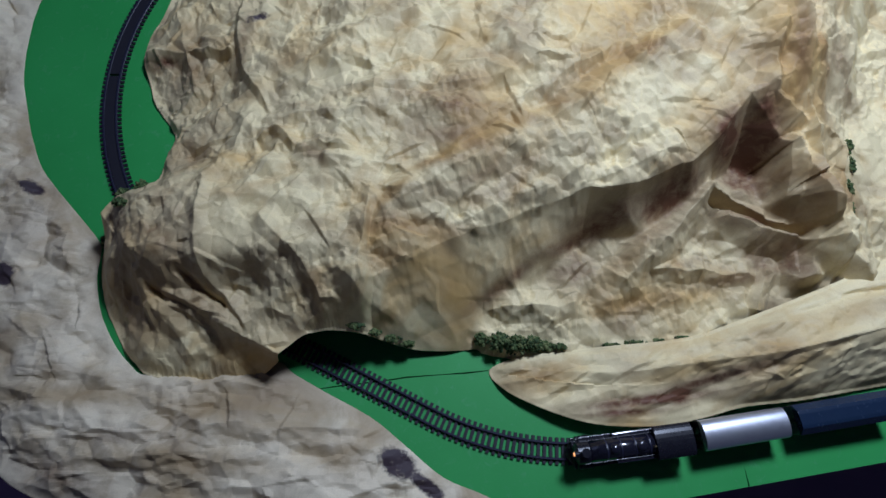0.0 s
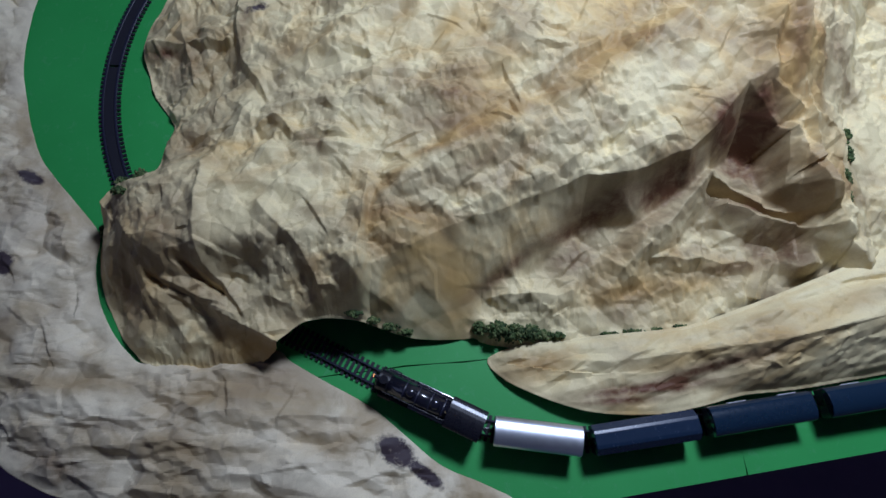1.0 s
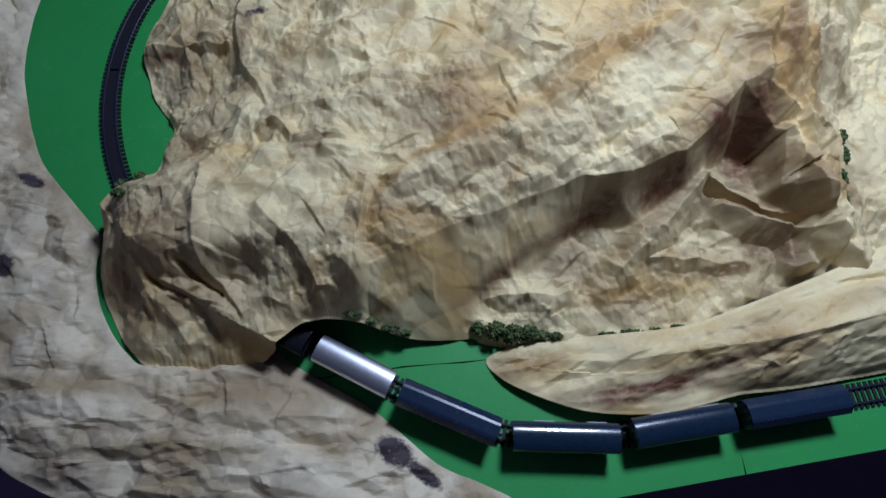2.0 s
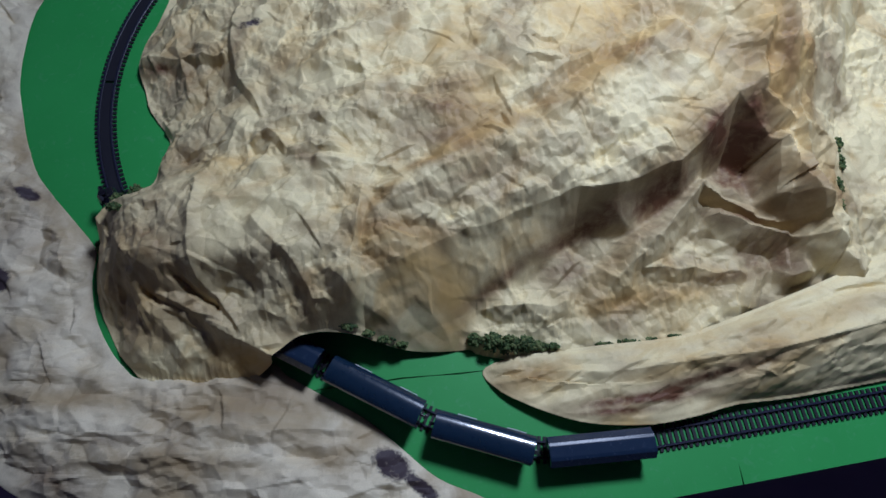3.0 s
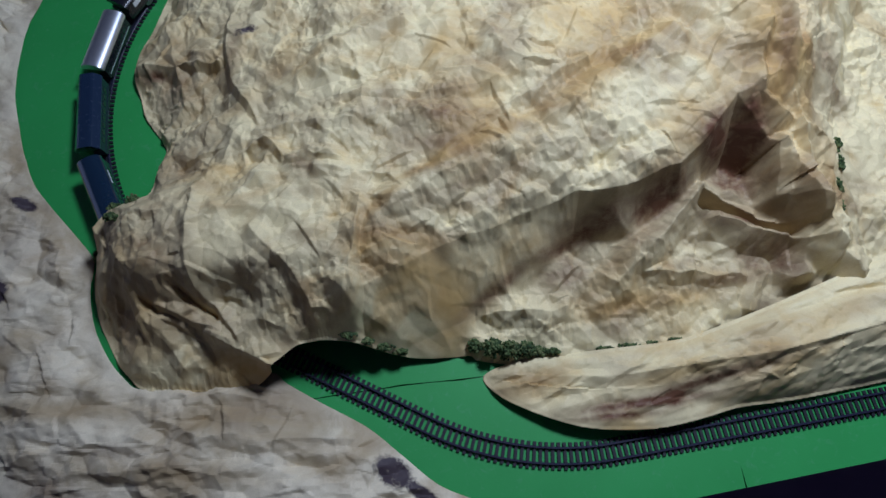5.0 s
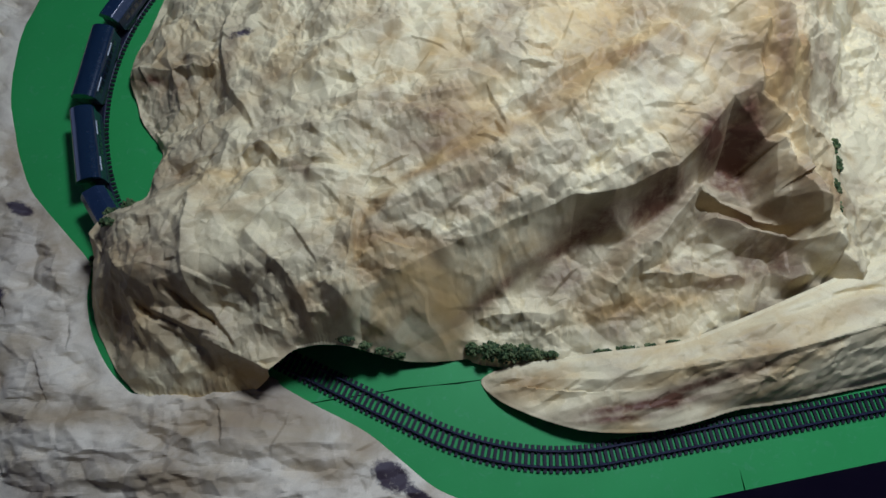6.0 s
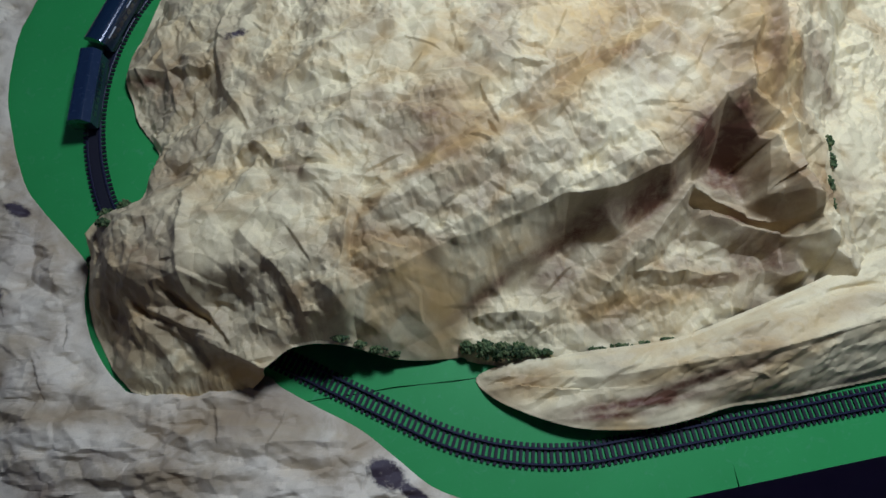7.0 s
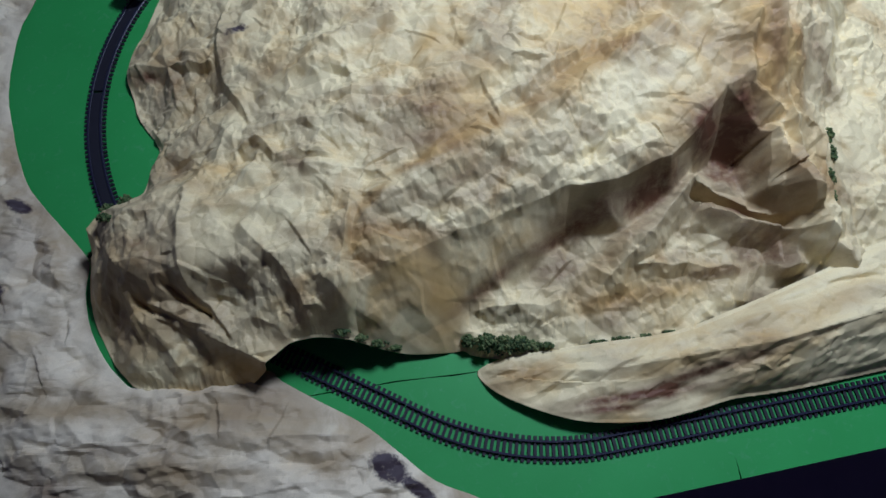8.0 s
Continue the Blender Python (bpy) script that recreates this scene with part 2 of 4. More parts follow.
def tent(p, a, b, ha, hb, left, right):
    """Paper held up along a line from a to b, falling away on both sides at slopes of its own."""
    a, b = np.array(a), np.array(b)
    ab = b - a
    t = np.clip(((p - a) @ ab) / (ab @ ab), 0, 1)
    off = p - (a + t[:, None] * ab)
    d = np.hypot(off[:, 0], off[:, 1])
    side = (ab[0] * off[:, 1] - ab[1] * off[:, 0]) / (np.linalg.norm(ab) * np.maximum(d, 1e-9))
    return ha + (hb - ha) * t - d * (left * (1 + side) / 2 + right * (1 - side) / 2)


def highest(layers, soft):
    z = np.stack(layers)
    top = z.max(0)
    return top + soft * np.log(np.exp((z - top) / soft).sum(0))


def spots(p, rows):
    """Stains and painted shade: rows of x, y, half length, half width, turn in degrees, amount."""
    out = np.zeros(len(p))
    for x, y, a, b, turn, amount in rows:
        c, s = math.cos(radians(turn)), math.sin(radians(turn))
        u, v = p[:, 0] - x, p[:, 1] - y
        r = ((u * c + v * s) / a) ** 2 + ((v * c - u * s) / b) ** 2
        out = np.maximum(out, amount * np.exp(-r * 0.9))
    return out


def sheet(name, outline, step, height, stains, inks, mat, label, thick=0.0006):
    """A crumpled sheet of paper over an outline."""
    lo, hi = outline[:, :2].min(0), outline[:, :2].max(0)
    nx, ny = int((hi[0] - lo[0]) / step) + 2, int((hi[1] - lo[1]) / step) + 2
    gx, gy = np.meshgrid(lo[0] + step * np.arange(nx), lo[1] + step * np.arange(ny))
    p = np.stack([gx.ravel(), gy.ravel()], 1)
    far, inside, near = to_outline(p, outline)
    keep = inside | (far < step * 1.5)
    p[~inside & keep] = near[~inside & keep][:, :2]
    far[~inside] = 0
    z, tone = height(p, far, near)
    ids = np.arange(nx * ny).reshape(ny, nx)
    quads = np.stack([ids[:-1, :-1], ids[:-1, 1:], ids[1:, 1:], ids[1:, :-1]], -1).reshape(-1, 4)
    quads = quads[keep[quads].all(1) & inside[quads].any(1)]
    used = np.unique(quads)
    back = np.zeros(nx * ny, int)
    back[used] = np.arange(len(used))
    me = bpy.data.meshes.new(name)
    me.from_pydata(np.column_stack([p, z])[used].tolist(), [], back[quads].tolist())
    me.polygons.foreach_set("use_smooth", [True] * len(me.polygons))
    me.set_sharp_from_angle(angle=radians(11))
    # the first attribute holds brown stains and, on the mountain, painted shade
    for key, values in (("stain_shade", stains(p[used])), ("ink", inks(p[used])), ("tone", tone[used])):
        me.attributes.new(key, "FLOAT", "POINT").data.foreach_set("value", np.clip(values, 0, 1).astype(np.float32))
    me.materials.append(mat)
    ob = new(name, me)
    if thick:
        rim = ob.modifiers.new("thickness", "SOLIDIFY")
        rim.thickness, rim.offset = thick, -1
    return tagged(ob, label, "paper terrain")


# ---- track line: straight, a 15-inch curve, straight, a 15-inch curve, straight ----
TRACK_START, HEADING = (0.6, 0.0683), 3.3025
PIECES = ((0.4046, 0.0), (0.2260, 1 / 0.370), (0.2682, 0.0), (1.0737, 1 / 0.3989), (1.2, 0.0))


def along(s):
    """Place and heading of the track s metres from its start."""
    x, y, h = *TRACK_START, HEADING
    for n, (length, k) in enumerate(PIECES):
        d = s if n == len(PIECES) - 1 else min(s, length)
        if s < 0:
            d = s
        if k:
            x += (math.sin(h) - math.sin(h - k * d)) / k
            y += (math.cos(h - k * d) - math.cos(h)) / k
            h -= k * d
        else:
            x, y = x + d * math.cos(h), y + d * math.sin(h)
        s -= d
        if s <= 0:
            break
    return x, y, h


# ---- structure: room and board ----
def room():
    for name, lo, hi, mat in (
        ("floor", (-2.6, -2.2, -0.90), (2.6, 2.6, -0.85), DARK_FLOOR),
        ("ceiling", (-2.6, -2.2, 1.62), (2.6, 2.6, 1.70), WALL),
        ("wall_north", (-2.6, 2.6, -0.9), (2.6, 2.7, 1.7), WALL),
        ("wall_south", (-2.6, -2.3, -0.9), (2.6, -2.2, 1.7), WALL),
        ("wall_east", (2.6, -2.3, -0.9), (2.7, 2.7, 1.7), WALL),
        # west wall in four pieces, with an opening added for the fill lamp
        ("wall_west", (-2.7, -2.3, -0.9), (-2.6, -0.1, 1.7), WALL),
        ("wall_west", (-2.7, 1.5, -0.9), (-2.6, 2.7, 1.7), WALL),
        ("wall_west", (-2.7, -0.1, -0.9), (-2.6, 1.5, 0.15), WALL),
        ("wall_west", (-2.7, -0.1, 1.35), (-2.6, 1.5, 1.7), WALL),
    ):
        ob = part(name, box(bmesh.new(), lo[0], hi[0], lo[1], hi[1], lo[2], hi[2]), mat)
        tagged(ob, "dim plain " + name.split("_")[0] + " of the room", name.split("_")[0], kind="structure")


def slab(name, outline, z0, z1, mat, label):
    bm = bmesh.new()
    top = [bm.verts.new((x, y, z1)) for x, y in outline]
    low = [bm.verts.new((x, y, z0)) for x, y in outline]
    bm.faces.new(top)
    bm.faces.new(low[::-1])
    for i in range(len(outline)):
        j = (i + 1) % len(outline)
        bm.faces.new((top[j], top[i], low[i], low[j]))
    bmesh.ops.recalc_face_normals(bm, faces=bm.faces)
    bmesh.ops.triangulate(bm, faces=[f for f in bm.faces if len(f.verts) > 4])
    return tagged(part(name, bm, mat), label, "baseboard", "green boards", "structure")


def boards():
    front = [(-0.44, 0.0328), (-0.42, -0.03), (-0.10, -0.1138), (0.3445, -0.0379), (0.3432, -0.013), (0.3463, -0.0376), (1.30, 0.1255), (1.30, 0.234)]
    wiggle = [(0.60, 0.1540), (0.20, 0.1075), (0.046, 0.0898), (0.02, 0.0862), (-0.01, 0.0846), (-0.051, 0.0805), (-0.08, 0.0763), (-0.106, 0.0727), (-0.13, 0.0700), (-0.152, 0.0668)]
    slab("green_board", front + wiggle, -0.018, 0.0, GREEN, "green painted baseboard with a short crack at its edge")
    back = [(x, y + 0.0014 + 0.0006 * math.sin(9 * i)) for i, (x, y) in enumerate(wiggle)]
    slab("green_board", [(1.30, 0.2355)] + back + [(-0.47, 0.032), (-0.80, 0.40), (-0.80, 1.08), (1.30, 1.08)], -0.018, 0.0, GREEN, "green painted baseboard under the paper mountain")


def table():
    t = thing("table", "plain dark wooden table under the green boards", "table")
    bm = bmesh.new()
    rim = [(-0.40, 0.03), (-0.08, -0.075), (1.25, 0.150), (1.25, 1.05), (-0.75, 1.05), (-0.75, 0.42)]
    top, low = ([bm.verts.new((x, y, z)) for x, y in rim] for z in (-0.0182, -0.045))
    bm.faces.new(top)
    bm.faces.new(low[::-1])
    for i in range(len(rim)):
        j = (i + 1) % len(rim)
        bm.faces.new((top[j], top[i], low[i], low[j]))
    bmesh.ops.recalc_face_normals(bm, faces=bm.faces)
    part("tabletop", bm, WOOD, t)
    for x, y in ((-0.66, 0.48), (-0.66, 0.98), (1.18, 0.22), (1.18, 0.98)):
        part("leg", box(bmesh.new(), x - 0.03, x + 0.03, y - 0.03, y + 0.03, -0.85, -0.045, 0.004), WOOD, t)


# ---- the mountain ----
SOUTH_MOUTH = [(-0.198, 0.091, 0.003), (-0.193, 0.098, 0.036), (-0.184, 0.106, 0.050), (-0.165, 0.120, 0.058), (-0.140, 0.126, 0.061), (-0.110, 0.125, 0.061),
               (-0.085, 0.121, 0.056), (-0.047, 0.113, 0.046), (-0.008, 0.112, 0.031), (0.032, 0.115, 0.015), (0.050, 0.108, 0.003)]
EAST_SIDE = [(0.14, 0.100, 0.003), (0.285, 0.105, 0.008), (0.43, 0.150, 0.018), (0.60, 0.200, 0.025), (0.95, 0.300, 0.02), (1.0, 0.80, 0.0)]
NORTH_SIDE = [(0.4, 0.83, 0.0), (-0.10, 0.82, 0.0), (-0.33, 0.79, 0.0), (-0.395, 0.72, 0.0), (-0.419, 0.674, 0.004), (-0.432, 0.621, 0.004),
              (-0.443, 0.569, 0.006), (-0.443, 0.529, 0.010), (-0.431, 0.490, 0.006), (-0.415, 0.452, 0.004), (-0.382, 0.407, 0.002)]
WEST_MOUTH = [(-0.375, 0.355, 0.030), (-0.368, 0.320, 0.050), (-0.379, 0.305, 0.060), (-0.397, 0.295, 0.062), (-0.411, 0.286, 0.057),
              (-0.429, 0.261, 0.032), (-0.448, 0.234, 0.002)]
WEST_FOOT = [(-0.443, 0.202, 0.002), (-0.431, 0.168, 0.003), (-0.418, 0.143, 0.003), (-0.399, 0.114, 0.003), (-0.378, 0.093, 0.003),
             (-0.359, 0.079, 0.004), (-0.303, 0.076, 0.006), (-0.242, 0.078, 0.006)]


CREASES_HIGH = (
    (0.275, 0.474, 0.148, 0.369, 0.0125, 0.080, 0.032),
    (0.148, 0.369, 0.052, 0.325, 0.0125, 0.080, 0.032),
    (0.052, 0.325, -0.052, 0.254, 0.0125, 0.080, 0.032),
    (-0.052, 0.254, -0.109, 0.171, 0.0125, 0.080, 0.032),
    (-0.119, 0.405, 0.028, 0.405, 0.0050, 0.030, 0.009),
    (-0.139, 0.452, -0.075, 0.423, 0.0040, 0.025, 0.008),
    (-0.089, 0.273, -0.096, 0.183, 0.0090, 0.022, 0.018),
    (-0.089, 0.273, -0.141, 0.308, 0.0060, 0.016, 0.024),
    (0.028, 0.405, 0.148, 0.434, 0.0045, 0.040, 0.020),
    (0.103, 0.334, 0.147, 0.279, 0.0075, 0.030, 0.030),
    (0.147, 0.279, 0.254, 0.321, 0.0090, 0.030, 0.025),
    (0.012, 0.242, 0.114, 0.281, 0.0075, 0.035, 0.020),
    (0.052, 0.325, 0.012, 0.242, 0.0075, 0.035, 0.035),
)
CREASES_WEST = (
    (-0.281, 0.292, -0.279, 0.239, 0.0071, 0.014, 0.025),
    (-0.279, 0.239, -0.273, 0.181, 0.0092, 0.014, 0.022),
    (-0.273, 0.181, -0.232, 0.132, 0.0080, 0.030, 0.009),
    (-0.314, 0.156, -0.242, 0.127, 0.0070, 0.024, 0.009),
    (-0.264, 0.176, -0.226, 0.171, 0.0060, 0.014, 0.009),
    (-0.211, 0.239, -0.160, 0.195, 0.0070, 0.024, 0.012),
    (-0.160, 0.195, -0.137, 0.144, 0.0061, 0.020, 0.016),
    (-0.312, 0.294, -0.387, 0.247, 0.0060, 0.025, 0.018),
    (-0.365, 0.189, -0.298, 0.099, 0.0060, 0.020, 0.014),
    (-0.380, 0.237, -0.314, 0.156, 0.0040, 0.020, 0.010),
    (-0.205, 0.355, -0.181, 0.334, 0.0070, 0.012, 0.009),
    (-0.171, 0.329, -0.116, 0.323, 0.0060, 0.012, 0.009),
    (-0.141, 0.308, -0.057, 0.304, 0.0040, 0.020, 0.012),
)
CREASES_NORTH = (
    (-0.390, 0.586, -0.348, 0.452, 0.0090, 0.018, 0.022),
    (-0.348, 0.452, -0.386, 0.419, 0.0075, 0.016, 0.020),
    (-0.429, 0.525, -0.294, 0.504, 0.0080, 0.018, 0.009),
    (-0.289, 0.575, -0.273, 0.473, 0.0080, 0.026, 0.009),
    (-0.273, 0.473, -0.223, 0.393, 0.0060, 0.022, 0.009),
    (-0.243, 0.391, -0.283, 0.291, 0.0090, 0.025, 0.025),
    (-0.206, 0.421, -0.097, 0.494, 0.0075, 0.026, 0.016),
    (-0.097, 0.494, -0.040, 0.515, 0.0060, 0.024, 0.014),
    (-0.220, 0.374, -0.102, 0.369, 0.0050, 0.022, 0.012),
    (-0.038, 0.380, 0.046, 0.359, 0.0060, 0.030, 0.022),
    (0.046, 0.359, 0.217, 0.469, 0.0075, 0.030, 0.014),
    (0.056, 0.478, 0.120, 0.413, 0.0060, 0.026, 0.022),
)
CREASES_EAST = (
    (0.311, 0.299, 0.208, 0.191, 0.0180, 0.026, 0.030),
    (0.208, 0.191, 0.188, 0.157, 0.0090, 0.016, 0.020),
    (0.310, 0.295, 0.355, 0.262, 0.0090, 0.016, 0.022),
    (0.332, 0.263, 0.429, 0.237, 0.0220, 0.030, 0.022),
    (0.429, 0.237, 0.432, 0.200, 0.0240, 0.034, 0.026),
    (0.382, 0.209, 0.370, 0.163, 0.0080, 0.018, 0.009),
    (0.224, 0.206, 0.362, 0.203, 0.0090, 0.022, 0.014),
    (0.053, 0.158, 0.149, 0.165, 0.0090, 0.020, 0.018),
    (0.375, 0.459, 0.368, 0.385, 0.0090, 0.010, 0.024),
    (0.368, 0.385, 0.412, 0.371, 0.0080, 0.010, 0.022),
    (0.399, 0.342, 0.432, 0.257, 0.0195, 0.016, 0.026),
    (0.520, 0.513, 0.479, 0.325, 0.0090, 0.007, 0.030),
    (0.479, 0.325, 0.463, 0.190, 0.0070, 0.007, 0.030),
    (0.535, 0.504, 0.605, 0.533, 0.0050, 0.014, 0.009),
)


# deep hollows: x, y to x, y, depth, width on the left and on the right
HOLLOWS = ((0.318, 0.288, 0.420, 0.252, 0.044, 0.006, 0.010), (-0.300, 0.186, -0.262, 0.152, 0.010, 0.005, 0.007), (-0.340, 0.172, -0.275, 0.140, 0.008, 0.004, 0.007))

RIDGE = ((0.440, 0.268, 0.080, 1.6), (0.400, 0.285, 0.085, 2.2), (0.396, 0.339, 0.105, 2.2), (0.337, 0.384, 0.156, 1.8), (0.305, 0.345, 0.143, 2.1), (0.267, 0.302, 0.132, 2.4),
         (0.217, 0.284, 0.127, 2.4), (0.147, 0.272, 0.121, 2.2), (0.088, 0.246, 0.113, 1.3), (-0.022, 0.212, 0.108, 1.0), (-0.098, 0.176, 0.102, 1.1))


def below_ridge(p):
    """A cap that falls steeply on the hollow side of the ridge and rises on the other."""
    best, cap = np.full(len(p), 9.0), np.zeros(len(p))
    for (ax, ay, ah, ak), (bx, by, bh, bk) in zip(RIDGE, RIDGE[1:]):
        ab = np.array((bx - ax, by - ay))
        t = np.clip(((p - (ax, ay)) @ ab) / (ab @ ab), 0, 1)
        off = p - (np.array((ax, ay)) + t[:, None] * ab)
        d = np.hypot(off[:, 0], off[:, 1])
        left = ab[0] * (p[:, 1] - ay) - ab[1] * (p[:, 0] - ax) > 0
        value = ah + (bh - ah) * t + d * np.where(left, -(ak + (bk - ak) * t), 0.30)
        hit = d < best - 1e-9
        best[hit], cap[hit] = d[hit], value[hit]
    # the cap ends in the west and in the east
    return cap + 2.0 * np.maximum(0, -0.09 - p[:, 0]) + 1.5 * np.maximum(0, p[:, 0] - 0.415)


def mountain_top(p):
    # no ridge of draped paper runs straight
    bend = lambda size, seed: np.stack([smooth_noise(p, size, seed), smooth_noise(p, size, seed + 1)], 1) - 0.5  # noqa: E731
    held_up = np.clip(np.hypot(p[:, 0] - 0.345, p[:, 1] - 0.375) / 0.09, 0, 1)[:, None]
    p = p + (0.018 * bend(0.075, 61) + 0.008 * bend(0.028, 63)) * held_up
    back = highest([
        # the high back and the ground north of the ridge
        tent(p, (0.337, 0.384), (0.239, 0.333), 0.154, 0.141, 0.04, 0.06),
        tent(p, (0.239, 0.333), (0.089, 0.256), 0.141, 0.125, 0.05, 0.05),
        tent(p, (0.089, 0.256), (-0.100, 0.175), 0.125, 0.084, 0.30, 0.12),
        tent(p, (-0.200, 0.350), (0.070, 0.460), 0.126, 0.143, 0.20, 0.22),
        tent(p, (0.070, 0.460), (0.375, 0.475), 0.143, 0.153, 0.15, 0.06),
        tent(p, (0.375, 0.475), (0.600, 0.560), 0.153, 0.052, 0.30, 0.75),
        tent(p, (0.337, 0.384), (0.398, 0.320), 0.154, 0.098, 0.75, 0.75),
        # the west shoulder above the tunnel
        tent(p, (-0.200, 0.350), (-0.274, 0.220), 0.126, 0.122, 0.20, 1.10),
        tent(p, (-0.274, 0.220), (-0.137, 0.158), 0.122, 0.108, 0.10, 1.35),
        tent(p, (-0.290, 0.500), (-0.150, 0.560), 0.084, 0.098, 0.25, 0.25),
    ], 0.004)
    # east of the peak the ground falls away
    back -= 0.9 * np.maximum(0, p[:, 0] - 0.40 - 0.5 * np.maximum(0, p[:, 1] - 0.40))
    # and the north-west side leans to the west
    back -= 0.25 * np.maximum(0, -0.13 - p[:, 0]) * np.clip((p[:, 1] - 0.27) / 0.08, 0, 1)
    cut = np.minimum(back, below_ridge(p))
    return highest([
        cut,
        np.minimum(tent(p, (0.315, 0.298), (0.420, 0.262), 0.078, 0.090, -0.55, 3.00) - 2.0 * np.maximum(0, p[:, 0] - 0.405), below_ridge(p)),
        tent(p, (-0.305, 0.224), (-0.252, 0.198), 0.092, 0.088, 0.20, 1.40),
        tent(p, (-0.335, 0.205), (-0.262, 0.145), 0.073, 0.062, 0.60, 1.30),
        tent(p, (-0.372, 0.195), (-0.300, 0.118), 0.044, 0.034, 0.60, 1.30),
        tent(p, (-0.405, 0.190), (-0.365, 0.115), 0.022, 0.016, 0.50, 1.20),
        # the bowl south of the ridge and the low ground in the east
        np.minimum(0.024 + 0.30 * (p[:, 1] - 0.15), 0.066) - 0.5 * np.maximum(0, 0.05 - p[:, 0]) - 0.12 * np.maximum(0, p[:, 0] - 0.36),
    ], 0.003)


def mountain_height(p, far, near):
    top = mountain_top(p)
    # steep over the tunnel, gentle where the sheet runs out beside the far curve
    gentle = np.clip((p[:, 1] - 0.39) / 0.04, 0, 1) * np.clip((-0.08 - p[:, 0]) / 0.22, 0, 1)
    gentle = np.maximum(gentle, 0.7 * np.clip((-0.20 - p[:, 0]) / 0.05, 0, 1) * np.clip((0.21 - p[:, 1]) / 0.04, 0, 1))
    lim, rim = np.full(len(p), 9.0), np.nonzero(far < 0.23)[0]
    q, slow = p[rim], gentle[rim]
    low_edge = np.full(len(q), 9.0)
    for x, y, edge in curve_through(SOUTH_MOUTH + EAST_SIDE + NORTH_SIDE + WEST_MOUTH + WEST_FOOT, 8):
        d = np.hypot(q[:, 0] - x, q[:, 1] - y)
        low_edge = np.minimum(low_edge, edge + (1.8 - 1.25 * slow) * (np.clip(d - 0.003, 0, 0.022) + 0.3 * np.minimum(d, 0.003)) + (0.9 - 0.4 * slow) * np.maximum(d - 0.025, 0))
    lim[rim] = np.minimum(low_edge, near[rim, 2] + 3.0 * far[rim])
    z = -highest([-top, -lim], 0.006)
    tunnel = np.array([along(0.68 + 0.01 * i)[:2] for i in range(46)])
    low = np.nonzero((z < 0.085) & (p[:, 0] < 0.0) & (p[:, 1] < 0.42))[0]
    off = np.min([np.hypot(p[low, 0] - x, p[low, 1] - y) for x, y in tunnel], 0)
    z[low] = highest([z[low], 0.0615 - 2.0 * np.maximum(0, off - 0.018)], 0.003)
    wrinkle = shards(p, 11, 0.060, 0.22, 0.6, 0.7) + shards(p, 21, 0.027, 0.24, 2.4, 0.6) + pleats(p, 211, 0.026, 0.10, 4, cover=0.45)
    wrinkle += shards(p, 31, 0.0140, 0.32, 0.9, 0.75) * patches(p, 0.085, 15, 0.25)
    wrinkle += shards(p, 41, 0.0085, 0.28, 1.9, 0.8) * patches(p, 0.06, 17, 0.15)
    wrinkle += folds(p, 5, 650, np.array((-0.45, 0.08)), np.array((0.66, 0.66)), 0.3, 1.0, 0.28)
    # taut where the paper hangs steeply
    steep = np.abs(mountain_top(p + (0.0, 0.005)) - mountain_top(p - (0.0, 0.005))) / 0.010
    wrinkle /= 1 + 1.1 * np.maximum(0, steep - 0.4)
    wrinkle += creases(p, CREASES_HIGH) + creases(p, CREASES_WEST) + creases(p, CREASES_NORTH) + creases(p, CREASES_EAST)
    z = z + wrinkle * np.clip(0.35 + far / 0.014, 0, 1)
    z = z - creases(p, HOLLOWS)
    # the paper clears the train in the tunnel
    z[low] = np.maximum(z[low], 0.0510 - 2.6 * np.maximum(0, off - 0.0190))
    return np.maximum(z, 0.0015), mountain_ochre(p)


def mountain_ochre(p):
    return spots(p, (
        (0.205, 0.432, 0.110, 0.017, 40, 1.0), (0.100, 0.362, 0.060, 0.013, 30, 0.8), (0.005, 0.318, 0.060, 0.009, 28, 1.0), (-0.062, 0.268, 0.030, 0.008, 40, 0.8),
        (0.215, 0.168, 0.060, 0.011, 14, 0.9), (0.300, 0.178, 0.050, 0.010, 8, 0.8), (0.200, 0.205, 0.060, 0.012, 45, 0.6), (0.385, 0.425, 0.016, 0.070, 8, 0.8), (0.440, 0.425, 0.020, 0.060, 0, 0.7),
        (0.330, 0.200, 0.040, 0.010, 0, 0.7), (-0.150, 0.470, 0.050, 0.012, 30, 0.5), (-0.250, 0.420, 0.030, 0.015, 30, 0.4), (0.480, 0.300, 0.012, 0.040, 20, 0.5), (0.02, 0.15, 0.02, 0.04, -10, 0.5),
    ))


